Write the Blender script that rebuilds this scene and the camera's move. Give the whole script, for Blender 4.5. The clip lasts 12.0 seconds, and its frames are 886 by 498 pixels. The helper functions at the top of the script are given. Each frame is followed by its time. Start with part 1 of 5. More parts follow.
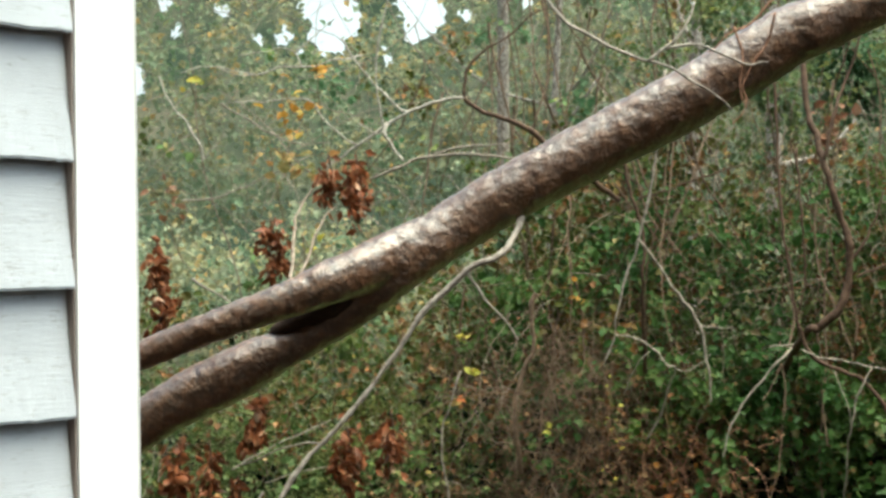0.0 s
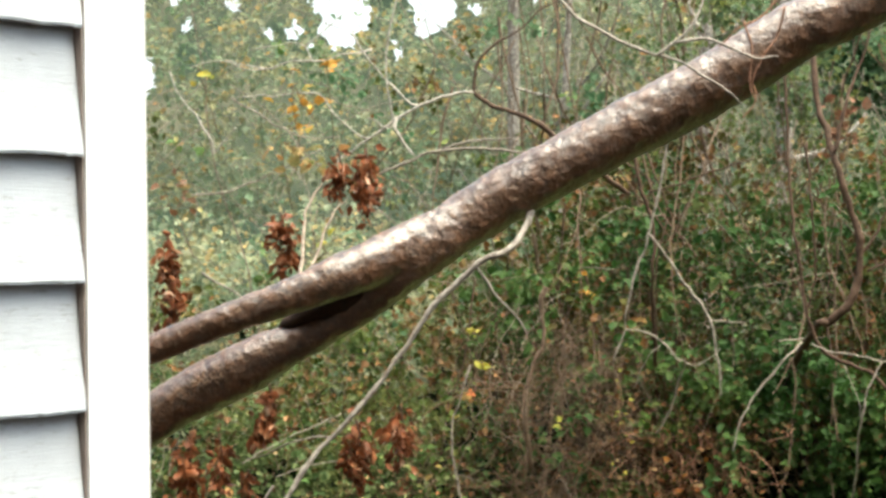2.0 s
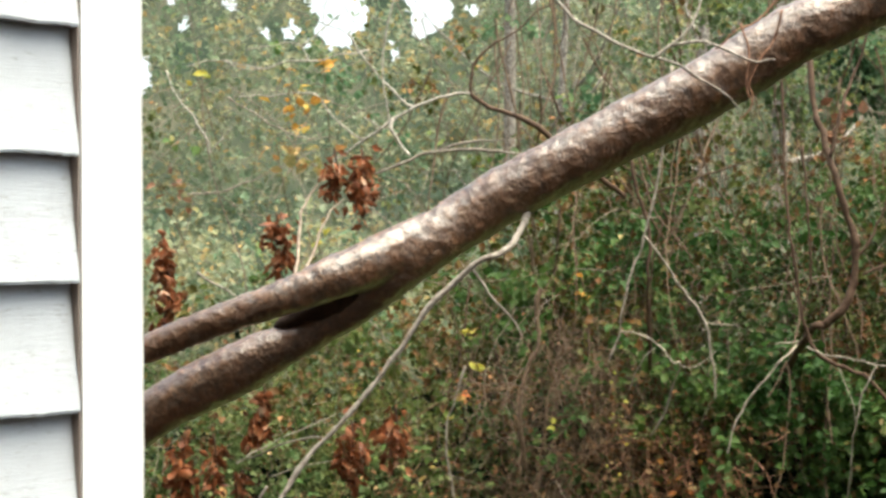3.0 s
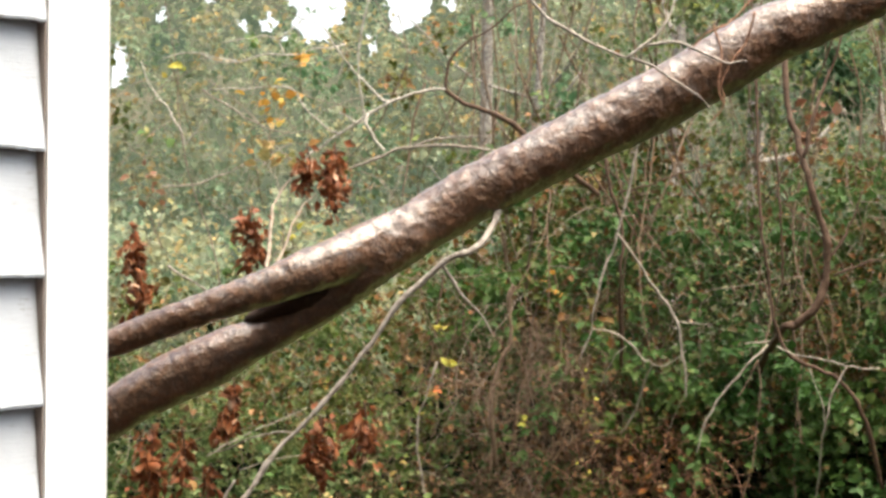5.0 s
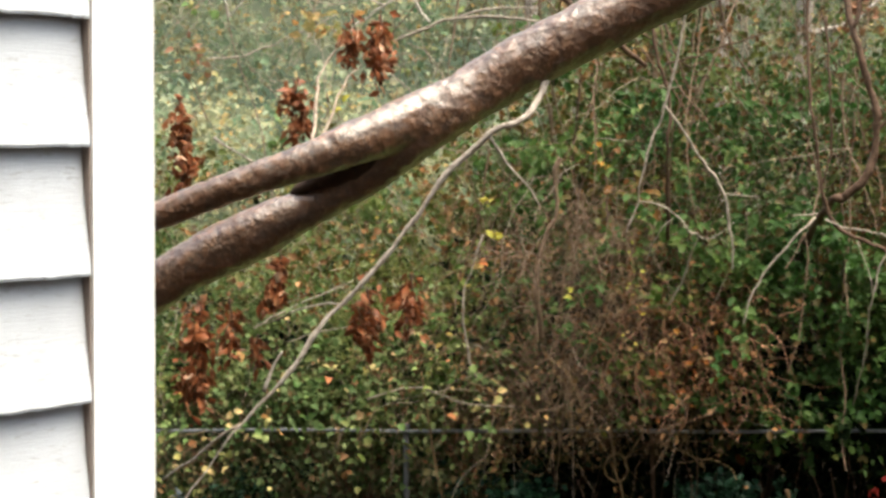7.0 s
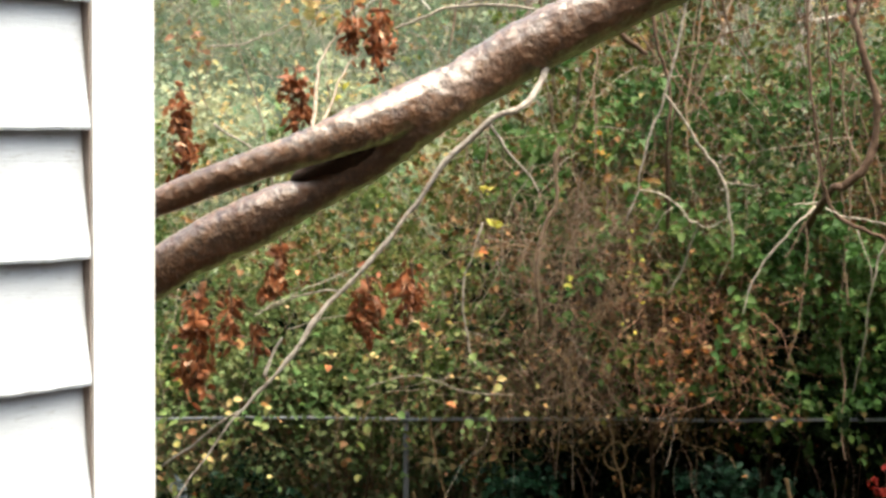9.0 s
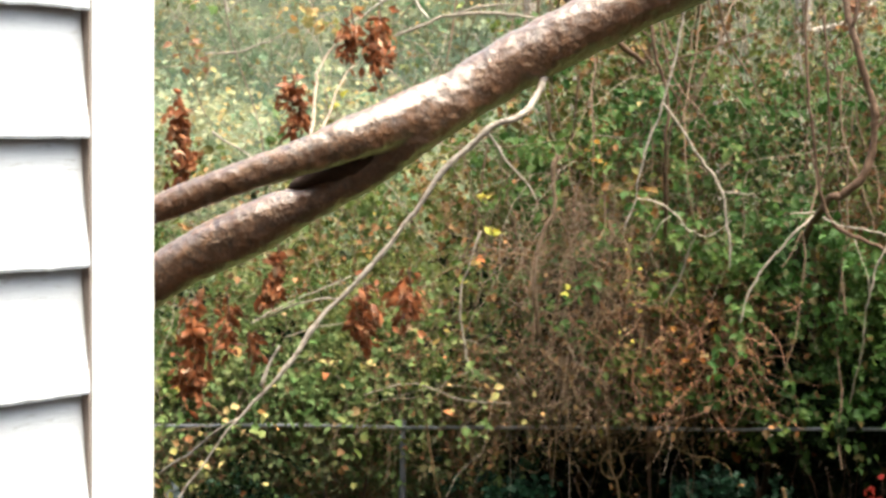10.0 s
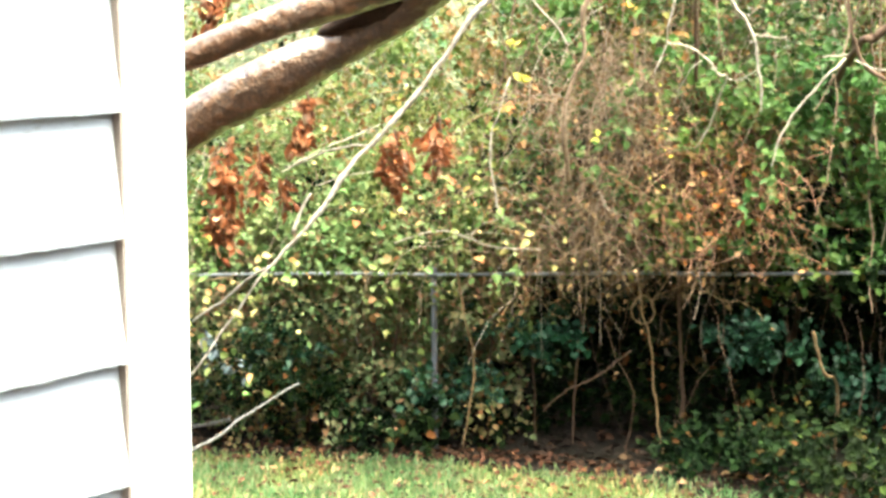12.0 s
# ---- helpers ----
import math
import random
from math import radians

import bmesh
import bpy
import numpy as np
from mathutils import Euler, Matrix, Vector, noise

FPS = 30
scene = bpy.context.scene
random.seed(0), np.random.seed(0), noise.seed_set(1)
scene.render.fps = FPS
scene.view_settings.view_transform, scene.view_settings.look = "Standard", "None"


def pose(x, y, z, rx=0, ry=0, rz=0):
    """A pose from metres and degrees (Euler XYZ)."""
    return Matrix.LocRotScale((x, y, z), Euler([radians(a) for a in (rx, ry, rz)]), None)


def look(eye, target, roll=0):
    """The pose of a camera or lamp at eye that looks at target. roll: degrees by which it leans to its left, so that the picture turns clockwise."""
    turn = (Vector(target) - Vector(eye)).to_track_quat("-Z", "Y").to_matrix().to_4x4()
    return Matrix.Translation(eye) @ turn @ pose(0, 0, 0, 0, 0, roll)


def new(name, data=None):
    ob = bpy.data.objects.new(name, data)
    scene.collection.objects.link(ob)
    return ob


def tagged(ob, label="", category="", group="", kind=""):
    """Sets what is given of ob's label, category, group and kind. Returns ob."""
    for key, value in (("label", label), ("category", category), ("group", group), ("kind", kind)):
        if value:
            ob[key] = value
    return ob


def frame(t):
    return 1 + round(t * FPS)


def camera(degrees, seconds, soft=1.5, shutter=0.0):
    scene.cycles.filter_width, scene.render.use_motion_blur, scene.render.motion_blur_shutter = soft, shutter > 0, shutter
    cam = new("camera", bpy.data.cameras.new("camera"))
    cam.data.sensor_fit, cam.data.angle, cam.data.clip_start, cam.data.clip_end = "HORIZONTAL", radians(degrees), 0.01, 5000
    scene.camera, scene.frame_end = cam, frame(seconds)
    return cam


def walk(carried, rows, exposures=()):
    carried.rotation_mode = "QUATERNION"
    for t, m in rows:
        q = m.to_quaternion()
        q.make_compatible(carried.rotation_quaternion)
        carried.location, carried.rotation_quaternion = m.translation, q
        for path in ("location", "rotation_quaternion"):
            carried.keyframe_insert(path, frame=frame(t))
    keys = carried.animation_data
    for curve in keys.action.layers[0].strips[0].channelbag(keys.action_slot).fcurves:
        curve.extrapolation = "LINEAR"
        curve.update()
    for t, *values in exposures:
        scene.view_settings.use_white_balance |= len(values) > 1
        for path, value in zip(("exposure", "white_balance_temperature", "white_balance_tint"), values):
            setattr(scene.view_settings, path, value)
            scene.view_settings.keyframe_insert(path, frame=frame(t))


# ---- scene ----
cam = camera(26.0, 12.0, soft=3.0)
PATH = [
    (0, (0.096, -0.025, 3.929), (0.039, 1.974, 3.949), -0.7),
    (0.5, (0.1, -0.029, 3.927), (0.035, 1.97, 3.94), -0.8),
    (1, (0.101, -0.025, 3.93), (0.046, 1.974, 3.944), -0.5),
    (1.5, (0.1, -0.032, 3.931), (0.037, 1.967, 3.95), -0.5),
    (2, (0.099, -0.033, 3.929), (0.031, 1.966, 3.943), -0.7),
    (2.5, (0.098, -0.027, 3.93), (0.033, 1.972, 3.946), -0.5),
    (4.5, (0.108, -0.031, 3.936), (0.051, 1.968, 3.943), -0.1),
    (5, (0.115, -0.041, 3.938), (0.077, 1.959, 3.947), 0.4),
    (5.5, (0.113, -0.034, 3.939), (0.059, 1.965, 3.959), 0.5),
    (6, (0.11, -0.026, 3.934), (0.028, 1.972, 3.881), 0.4),
    (6.5, (0.113, -0.031, 3.932), (0.02, 1.965, 3.848), 0.3),
    (7, (0.109, -0.013, 3.931), (0.025, 1.981, 3.808), 0.3),
    (8.8, (0.107, -0.014, 3.924), (0.016, 1.98, 3.788), 0.5),
    (9, (0.11, -0.017, 3.923), (0.026, 1.977, 3.789), 0.4),
    (9.5, (0.109, -0.015, 3.925), (0.038, 1.98, 3.796), 0.6),
    (10, (0.107, -0.017, 3.926), (0.026, 1.977, 3.8), 0.6),
    (10.5, (0.106, -0.01, 3.921), (0.0, 1.978, 3.731), 0.3),
    (11, (0.107, -0.016, 3.924), (0.011, 1.974, 3.745), 0.5),
    (11.5, (0.102, -0.003, 3.92), (0.003, 1.978, 3.662), 0.3),
    (12, (0.102, -0.008, 3.916), (-0.008, 1.969, 3.633), -0.0),
]
EXPOSURES = [(0.0, 1.63, 6250, -8), (0.5, 2.10, 6350, -5), (1.0, 2.07, 6410, -4), (2.5, 1.95, 6520, -2), (4.5, 1.74, 6620, 1), (5.0, 2.05, 6670, 4),
             (5.5, 2.15, 6670, 4), (6.0, 2.00, 6670, 4), (6.5, 1.98, 6670, 4), (7.0, 2.03, 6720, 3), (9.0, 2.33, 6700, 1), (9.5, 2.37, 6720, 2), (10.5, 2.72, 6720, 2),
             (11.0, 2.97, 6670, 1), (11.5, 3.7, 6610, -4), (12.0, 3.84, 6610, -7)]
walk(cam, [(t, look(eye, target, roll)) for t, eye, target, roll in PATH], EXPOSURES)

# ---- light ----
def set_world():
    world = bpy.data.worlds.new("sky")
    scene.world = world
    world.use_nodes = True
    nt = world.node_tree
    sky = nt.nodes.new("ShaderNodeTexSky")
    sky.sky_type = 'NISHITA'
    sky.sun_disc = False
    sky.sun_elevation = radians(76)
    sky.sun_rotation = radians(104)
    sky.dust_density = 9.0
    sky.air_density = 1.0
    sky.ozone_density = 0.6
    nt.links.new(sky.outputs[0], nt.nodes["Background"].inputs[0])
    nt.nodes["Background"].inputs[1].default_value = 0.15


set_world()
sun_data = bpy.data.lights.new("sun", 'SUN')
sun_data.energy = 2.3
sun_data.angle = radians(80)
sun_data.color = (1.0, 0.96, 0.91)
sun = new("sun", sun_data)
sun.matrix_world = look((0, 0, 0), (-0.24, 0.06, -0.97))

GROUND = 0.42
rng = np.random.default_rng(7)


# ---- materials ----
class Nodes:
    """Short cuts for a node material."""

    def __init__(self, name):
        self.mat = bpy.data.materials.new(name)
        self.mat.use_nodes = True
        self.nt = self.mat.node_tree
        self.bsdf = self.nt.nodes["Principled BSDF"]
        self.out = self.nt.nodes["Material Output"]

    def node(self, kind, **inputs):
        n = self.nt.nodes.new(kind)
        for key, value in inputs.items():
            n.inputs[key.replace("_", " ")].default_value = value
        return n

    def link(self, a, b):
        self.nt.links.new(a, b)

    def coords(self, scale=(1, 1, 1)):
        tc = self.node("ShaderNodeTexCoord")
        mp = self.node("ShaderNodeMapping")
        mp.inputs["Scale"].default_value = scale
        self.link(tc.outputs["Object"], mp.inputs["Vector"])
        return mp.outputs["Vector"]

    def noise(self, vec, scale, detail=4.0, rough=0.55):
        n = self.node("ShaderNodeTexNoise", Scale=scale, Detail=detail, Roughness=rough)
        self.link(vec, n.inputs["Vector"])
        return n.outputs["Fac"]

    def ramp(self, fac, stops):
        n = self.node("ShaderNodeValToRGB")
        el = n.color_ramp.elements
        while len(el) < len(stops):
            el.new(0.5)
        for e, (p, c) in zip(el, stops):
            e.position = p
            e.color = (*c, 1.0)
        self.link(fac, n.inputs["Fac"])
        return n.outputs["Color"]

    def mix(self, fac, a, b, blend='MIX'):
        n = self.node("ShaderNodeMix")
        n.data_type = 'RGBA'
        n.blend_type = blend
        for value, slot in ((fac, 0), (a, 6), (b, 7)):
            if isinstance(value, (int, float)):
                n.inputs[slot].default_value = value
            elif isinstance(value, tuple):
                n.inputs[slot].default_value = (*value, 1.0)
            else:
                self.link(value, n.inputs[slot])
        return n.outputs[2]

    def bump(self, height, strength, distance):
        n = self.node("ShaderNodeBump", Strength=strength, Distance=distance)
        self.link(height, n.inputs["Height"])
        self.link(n.outputs["Normal"], self.bsdf.inputs["Normal"])


def paint_material(name, base, grain, stain, rough):
    m = Nodes(name)
    along = m.coords((3.0, 3.0, 60.0))
    wide = m.coords()
    fine = m.noise(along, 6.0, 6.0, 0.65)
    broad = m.noise(wide, 5.0, 5.0, 0.6)
    col = m.ramp(broad, [(0.3, tuple(c * (1 - stain) for c in base)), (0.62, base)])
    flecks = m.coords((4.0, 4.0, 17.0))
    specks = m.ramp(m.noise(flecks, 8.0, 5.0, 0.65), [(0.26, (0.64, 0.61, 0.58)), (0.43, (1, 1, 1))])
    col = m.mix(grain, col, specks, 'MULTIPLY')
    m.link(col, m.bsdf.inputs["Base Color"])
    m.bsdf.inputs["Roughness"].default_value = rough
    m.bump(m.mix(0.5, fine, specks), 0.5 * grain + 0.08, 0.003)
    return m.mat


def bark_material(name, dark, mid, light, glint, gloss, lean=0.0):
    """Mottled bark with pale spots painted as wet glints; lean: the angle in degrees by which the stem rises from the x
    axis.
    """
    m = Nodes(name)
    tc = m.node("ShaderNodeTexCoord")
    turn = m.node("ShaderNodeMapping")
    turn.inputs["Rotation"].default_value = (0, radians(lean), 0)
    m.link(tc.outputs["Object"], turn.inputs["Vector"])
    v = turn.outputs["Vector"]
    stretch = m.node("ShaderNodeMapping")
    stretch.inputs["Scale"].default_value = (1.0, 0.42, 0.42)
    m.link(v, stretch.inputs["Vector"])
    across = stretch.outputs["Vector"]
    broad = m.noise(v, 5.0, 4.0, 0.6)
    blotch = m.noise(v, 24.0, 6.0, 0.62)
    fine = m.noise(v, 95.0, 5.0, 0.7)
    plates = m.node("ShaderNodeTexVoronoi", Scale=48.0)
    wobble = m.node("ShaderNodeMix")
    wobble.data_type = 'VECTOR'
    wobble.inputs[0].default_value = 0.045
    warp = m.node("ShaderNodeTexNoise", Scale=30.0, Detail=3.0)
    m.link(v, warp.inputs["Vector"])
    m.link(v, wobble.inputs[4])
    m.link(warp.outputs["Color"], wobble.inputs[5])
    m.link(wobble.outputs[1], plates.inputs["Vector"])
    col = m.ramp(broad, [(0.32, dark), (0.5, mid), (0.68, light)])
    col = m.mix(0.85, col, m.ramp(blotch, [(0.36, (0.5, 0.44, 0.4)), (0.49, (0.9, 0.86, 0.82)), (0.61, (1.6, 1.56, 1.5))]), 'MULTIPLY')
    sep = m.node("ShaderNodeSeparateColor")
    m.link(plates.outputs["Color"], sep.inputs[0])
    # Pale spots in the colour imitate wet highlights on the bark.
    pale = m.ramp(sep.outputs["Red"], [(0.82, (0, 0, 0)), (0.92, (1, 1, 1))])
    spots = m.mix(1.0, pale, m.ramp(fine, [(0.5, (0, 0, 0)), (0.66, (0.8, 0.8, 0.8))]), 'MULTIPLY')
    col = m.mix(spots, col, glint)
    col = m.mix(0.4, col, m.ramp(fine, [(0.3, (0.4, 0.35, 0.32)), (0.6, (1.1, 1.1, 1.1))]), 'MULTIPLY')
    rings = m.noise(across, 26.0, 4.0, 0.55)
    crack = m.ramp(rings, [(0.47, (1, 1, 1)), (0.495, (0.16, 0.11, 0.08)), (0.51, (0.16, 0.11, 0.08)), (0.535, (1, 1, 1))])
    col = m.mix(m.ramp(broad, [(0.42, (0.1, 0.1, 0.1)), (0.6, (0.8, 0.8, 0.8))]), col, crack, 'MULTIPLY')
    m.link(col, m.bsdf.inputs["Base Color"])
    r = m.ramp(blotch, [(0.4, (gloss, gloss, gloss)), (0.65, (0.55, 0.55, 0.55))])
    m.link(r, m.bsdf.inputs["Roughness"])
    m.bsdf.inputs["Specular IOR Level"].default_value = 0.28 if gloss < 0.5 else 0.2
    m.bsdf.inputs["Coat Weight"].default_value = 1.0 if gloss < 0.5 else 0.0
    m.bsdf.inputs["Coat Roughness"].default_value = 0.29
    m.bsdf.inputs["Coat IOR"].default_value = 1.58
    m.bsdf.inputs["Coat Tint"].default_value = (1.0, 0.89, 0.78, 1.0)
    wet = m.node("ShaderNodeBump", Strength=0.8, Distance=0.009)
    m.link(m.mix(0.12, blotch, fine), wet.inputs["Height"])
    m.link(wet.outputs["Normal"], m.bsdf.inputs["Coat Normal"])
    m.bump(m.mix(0.3, m.mix(0.3, m.mix(1.0, blotch, crack, 'MULTIPLY'), fine), plates.outputs["Distance"]), 1.0, 0.02)
    return m.mat


def stem_material(name, dark, light):
    m = Nodes(name)
    geo = m.node("ShaderNodeNewGeometry")
    col = m.ramp(geo.outputs["Random Per Island"], [(0.0, dark), (1.0, light)])
    n = m.noise(m.coords(), 38.0, 5.0, 0.65)
    col = m.mix(0.75, col, m.ramp(n, [(0.36, (0.3, 0.26, 0.23)), (0.5, (0.85, 0.82, 0.8)), (0.62, (1.15, 1.15, 1.15))]), 'MULTIPLY')
    m.link(col, m.bsdf.inputs["Base Color"])
    m.bsdf.inputs["Roughness"].default_value = 0.75
    m.bsdf.inputs["Specular IOR Level"].default_value = 0.2
    m.bump(n, 0.7, 0.006)
    return m.mat


def leaf_material(name, stops, translucent=0.17, rough=0.6, by_object=False, sheen=0.12):
    m = Nodes(name)
    if by_object:
        pick = m.node("ShaderNodeObjectInfo").outputs["Random"]
    else:
        pick = m.node("ShaderNodeNewGeometry").outputs["Random Per Island"]
    col = m.ramp(pick, stops)
    n = m.noise(m.coords(), 60.0, 3.0)
    col = m.mix(0.35, col, m.ramp(n, [(0.3, (0.6, 0.55, 0.48)), (0.65, (1, 1, 1))]), 'MULTIPLY')
    patch = m.noise(m.coords(), 1.3, 3.0)
    col = m.mix(0.7, col, m.ramp(patch, [(0.38, (0.5, 0.74, 0.58)), (0.5, (1, 1, 1)), (0.62, (1.3, 1.04, 0.74))]), 'MULTIPLY')
    m.link(col, m.bsdf.inputs["Base Color"])
    m.bsdf.inputs["Roughness"].default_value = rough
    m.bsdf.inputs["Specular IOR Level"].default_value = sheen
    tr = m.node("ShaderNodeBsdfTranslucent")
    m.link(col, tr.inputs["Color"])
    mx = m.node("ShaderNodeMixShader", Fac=translucent)
    m.link(m.bsdf.outputs[0], mx.inputs[1])
    m.link(tr.outputs[0], mx.inputs[2])
    m.link(mx.outputs[0], m.out.inputs["Surface"])
    return m.mat


def ground_material():
    m = Nodes("lawn_soil")
    v = m.coords()
    a = m.noise(v, 1.6, 5.0)
    b = m.noise(v, 30.0, 5.0, 0.7)
    grass = m.ramp(b, [(0.3, (0.05, 0.07, 0.022)), (0.6, (0.12, 0.15, 0.05)), (0.75, (0.2, 0.19, 0.085))])
    litter = m.ramp(b, [(0.3, (0.025, 0.016, 0.01)), (0.55, (0.075, 0.042, 0.02)), (0.7, (0.14, 0.08, 0.04))])
    worn = m.ramp(m.noise(v, 5.5, 6.0, 0.7), [(0.45, (0, 0, 0)), (0.75, (0.6, 0.6, 0.6))])
    turf = m.mix(0.4, m.mix(worn, grass, litter), m.ramp(a, [(0.35, (0.6, 0.66, 0.5)), (0.6, (1, 1, 1))]), 'MULTIPLY')
    # Near-black soil, mixed in by position, paints the shade below the thicket.
    shade_soil = m.ramp(b, [(0.3, (0.005, 0.004, 0.003)), (0.55, (0.011, 0.008, 0.005)), (0.72, (0.026, 0.016, 0.009))])
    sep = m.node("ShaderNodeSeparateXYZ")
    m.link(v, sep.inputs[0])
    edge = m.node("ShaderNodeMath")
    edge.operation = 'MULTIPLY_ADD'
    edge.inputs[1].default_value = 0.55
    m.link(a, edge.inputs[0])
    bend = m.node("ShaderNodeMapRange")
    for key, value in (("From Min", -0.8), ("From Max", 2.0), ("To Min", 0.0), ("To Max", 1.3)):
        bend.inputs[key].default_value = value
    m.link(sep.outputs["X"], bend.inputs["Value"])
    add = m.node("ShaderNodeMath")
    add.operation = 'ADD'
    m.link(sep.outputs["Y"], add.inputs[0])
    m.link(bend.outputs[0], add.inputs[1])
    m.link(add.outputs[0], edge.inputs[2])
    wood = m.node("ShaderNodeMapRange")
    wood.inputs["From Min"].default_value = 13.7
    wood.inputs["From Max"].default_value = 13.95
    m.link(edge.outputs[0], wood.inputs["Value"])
    # Unseen ground near the house is kept dark so little light bounces up.
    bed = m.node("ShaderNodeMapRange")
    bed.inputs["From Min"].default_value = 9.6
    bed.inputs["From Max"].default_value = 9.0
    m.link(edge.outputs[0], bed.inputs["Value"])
    turf = m.mix(bed.outputs[0], turf, shade_soil)
    m.link(m.mix(wood.outputs[0], turf, shade_soil), m.bsdf.inputs["Base Color"])
    m.bsdf.inputs["Roughness"].default_value = 0.95
    m.bsdf.inputs["Specular IOR Level"].default_value = 0.1
    m.bump(b, 1.0, 0.03)
    return m.mat


def metal_material():
    m = Nodes("galvanised_steel")
    n = m.noise(m.coords(), 25.0, 4.0)
    m.link(m.ramp(n, [(0.35, (0.08, 0.083, 0.095)), (0.6, (0.16, 0.163, 0.18)), (0.75, (0.1, 0.075, 0.06))]),
           m.bsdf.inputs["Base Color"])
    m.bsdf.inputs["Metallic"].default_value = 0.2
    m.bsdf.inputs["Roughness"].default_value = 0.5
    return m.mat


SIDING = paint_material("siding_paint", (0.52, 0.55, 0.595), 0.8, 0.16, 0.55)
TRIM = paint_material("trim_paint", (0.88, 0.88, 0.88), 0.1, 0.04, 0.4)
LAP_EDGE = paint_material("brown_board_edge", (0.24, 0.19, 0.16), 0.6, 0.3, 0.9)
JOINT = paint_material("brown_joint", (0.36, 0.3, 0.27), 0.6, 0.35, 0.9)
# Kept dark so that the unseen walls bounce little light.
SHEATH = paint_material("sheathing", (0.11, 0.08, 0.06), 0.5, 0.2, 0.9)
BARK = bark_material("tree_bark", (0.06, 0.0275, 0.012), (0.075, 0.037, 0.0175), (0.094, 0.051, 0.027), (0.22, 0.16, 0.11), 0.3, 29.0)
FORK_SHADE = stem_material("painted_fork_shade", (0.02, 0.01, 0.005), (0.03, 0.015, 0.008))
# Bark lightened so that far trunks sink into painted haze.
FAR_BARK = bark_material("hazed_woodland_bark", (0.19, 0.175, 0.15), (0.23, 0.21, 0.185), (0.27, 0.25, 0.22), (0.29, 0.27, 0.235), 0.7)
DEADWOOD = stem_material("dead_wood", (0.185, 0.16, 0.135), (0.32, 0.285, 0.245))
BLEACHED = stem_material("bleached_twig", (0.24, 0.215, 0.18), (0.41, 0.375, 0.32))
GREYSTICK = stem_material("grey_stick", (0.075, 0.07, 0.066), (0.11, 0.105, 0.1))
PALE = stem_material("pale_twig", (0.145, 0.12, 0.095), (0.27, 0.23, 0.185))
DARKSTEM = stem_material("dark_vine_stem", (0.036, 0.02, 0.012), (0.095, 0.055, 0.033))
TWIG = stem_material("bare_twig", (0.1, 0.072, 0.052), (0.27, 0.22, 0.17))
GREYVINE = stem_material("withered_vine", (0.078, 0.047, 0.028), (0.175, 0.12, 0.079))
UPRIGHT = stem_material("upright_stem", (0.085, 0.06, 0.045), (0.24, 0.185, 0.145))
RUST = stem_material("rusty_vine", (0.16, 0.07, 0.04), (0.3, 0.16, 0.1))
DRYVINE = stem_material("dry_vine_stem", (0.072, 0.042, 0.018), (0.175, 0.112, 0.055))
GREEN = leaf_material("vine_leaf", [(0.0, (0.048, 0.082, 0.018)), (0.45, (0.064, 0.102, 0.026)), (0.85, (0.08, 0.122, 0.035)),
                                    (0.985, (0.13, 0.13, 0.035)), (0.997, (0.28, 0.22, 0.05))], 0.5, 0.5)
# Lighter copy of the vine leaf; its paleness paints haze high up.
PALEGREEN = leaf_material("hazed_vine_leaf", [(0.0, (0.0782, 0.138, 0.0644)), (0.6, (0.106, 0.17, 0.0874)), (0.95, (0.147, 0.202, 0.11))], 0.45, 0.5)
TEAL = leaf_material("ivy_leaf", [(0.0, (0.036, 0.076, 0.017)), (0.55, (0.052, 0.099, 0.024)), (0.85, (0.082, 0.14, 0.042)), (0.96, (0.11, 0.075, 0.03))], 0.42, 0.42)
# Blue-green leaf darkened well below the ivy, painting the shade under the rail.
SPRIG = leaf_material("blue_green_leaf", [(0.0, (0.006, 0.02, 0.01)), (0.6, (0.011, 0.033, 0.017)), (0.95, (0.022, 0.056, 0.031))], 0.15, 0.4)
# Darker than the front leaves, which paints shade into the gaps between clumps.
DEEP = leaf_material("shaded_shrub_leaf", [(0.0, (0.0325, 0.0475, 0.0075)), (0.5, (0.0525, 0.0663, 0.0112)), (0.7, (0.0825, 0.07, 0.0163)), (0.85, (0.125, 0.0675, 0.0225))], 0.25)
# Leaf colour near black: the shade among low leaves is painted in.
SHADE = leaf_material("shade_dark_leaf", [(0.0, (0.0018, 0.004, 0.001)), (0.6, (0.004, 0.0095, 0.002)), (0.93, (0.012, 0.022, 0.005)),
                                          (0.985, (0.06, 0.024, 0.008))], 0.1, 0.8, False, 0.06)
DRY = leaf_material("dry_leaf", [(0.0, (0.05, 0.026, 0.01)), (0.5, (0.095, 0.05, 0.019)), (0.93, (0.17, 0.09, 0.04)),
                                 (0.985, (0.38, 0.23, 0.12))], 0.3, 0.6)
YELLOW = leaf_material("autumn_leaf", [(0.0, (0.085, 0.145, 0.0425)), (0.5, (0.145, 0.187, 0.0595)), (0.72, (0.255, 0.23, 0.085)),
                                       (0.87, (0.383, 0.255, 0.128)), (0.97, (0.34, 0.128, 0.051))], 0.35)
LIME = leaf_material("light_vine_leaf", [(0.0, (0.0765, 0.108, 0.036)), (0.5, (0.0945, 0.126, 0.045)), (0.9, (0.126, 0.14, 0.0585))], 0.4)
OLIVE = leaf_material("olive_vine_leaf", [(0.0, (0.0763, 0.104, 0.0316)), (0.5, (0.093, 0.123, 0.04)), (0.9, (0.116, 0.135, 0.0493))], 0.5)
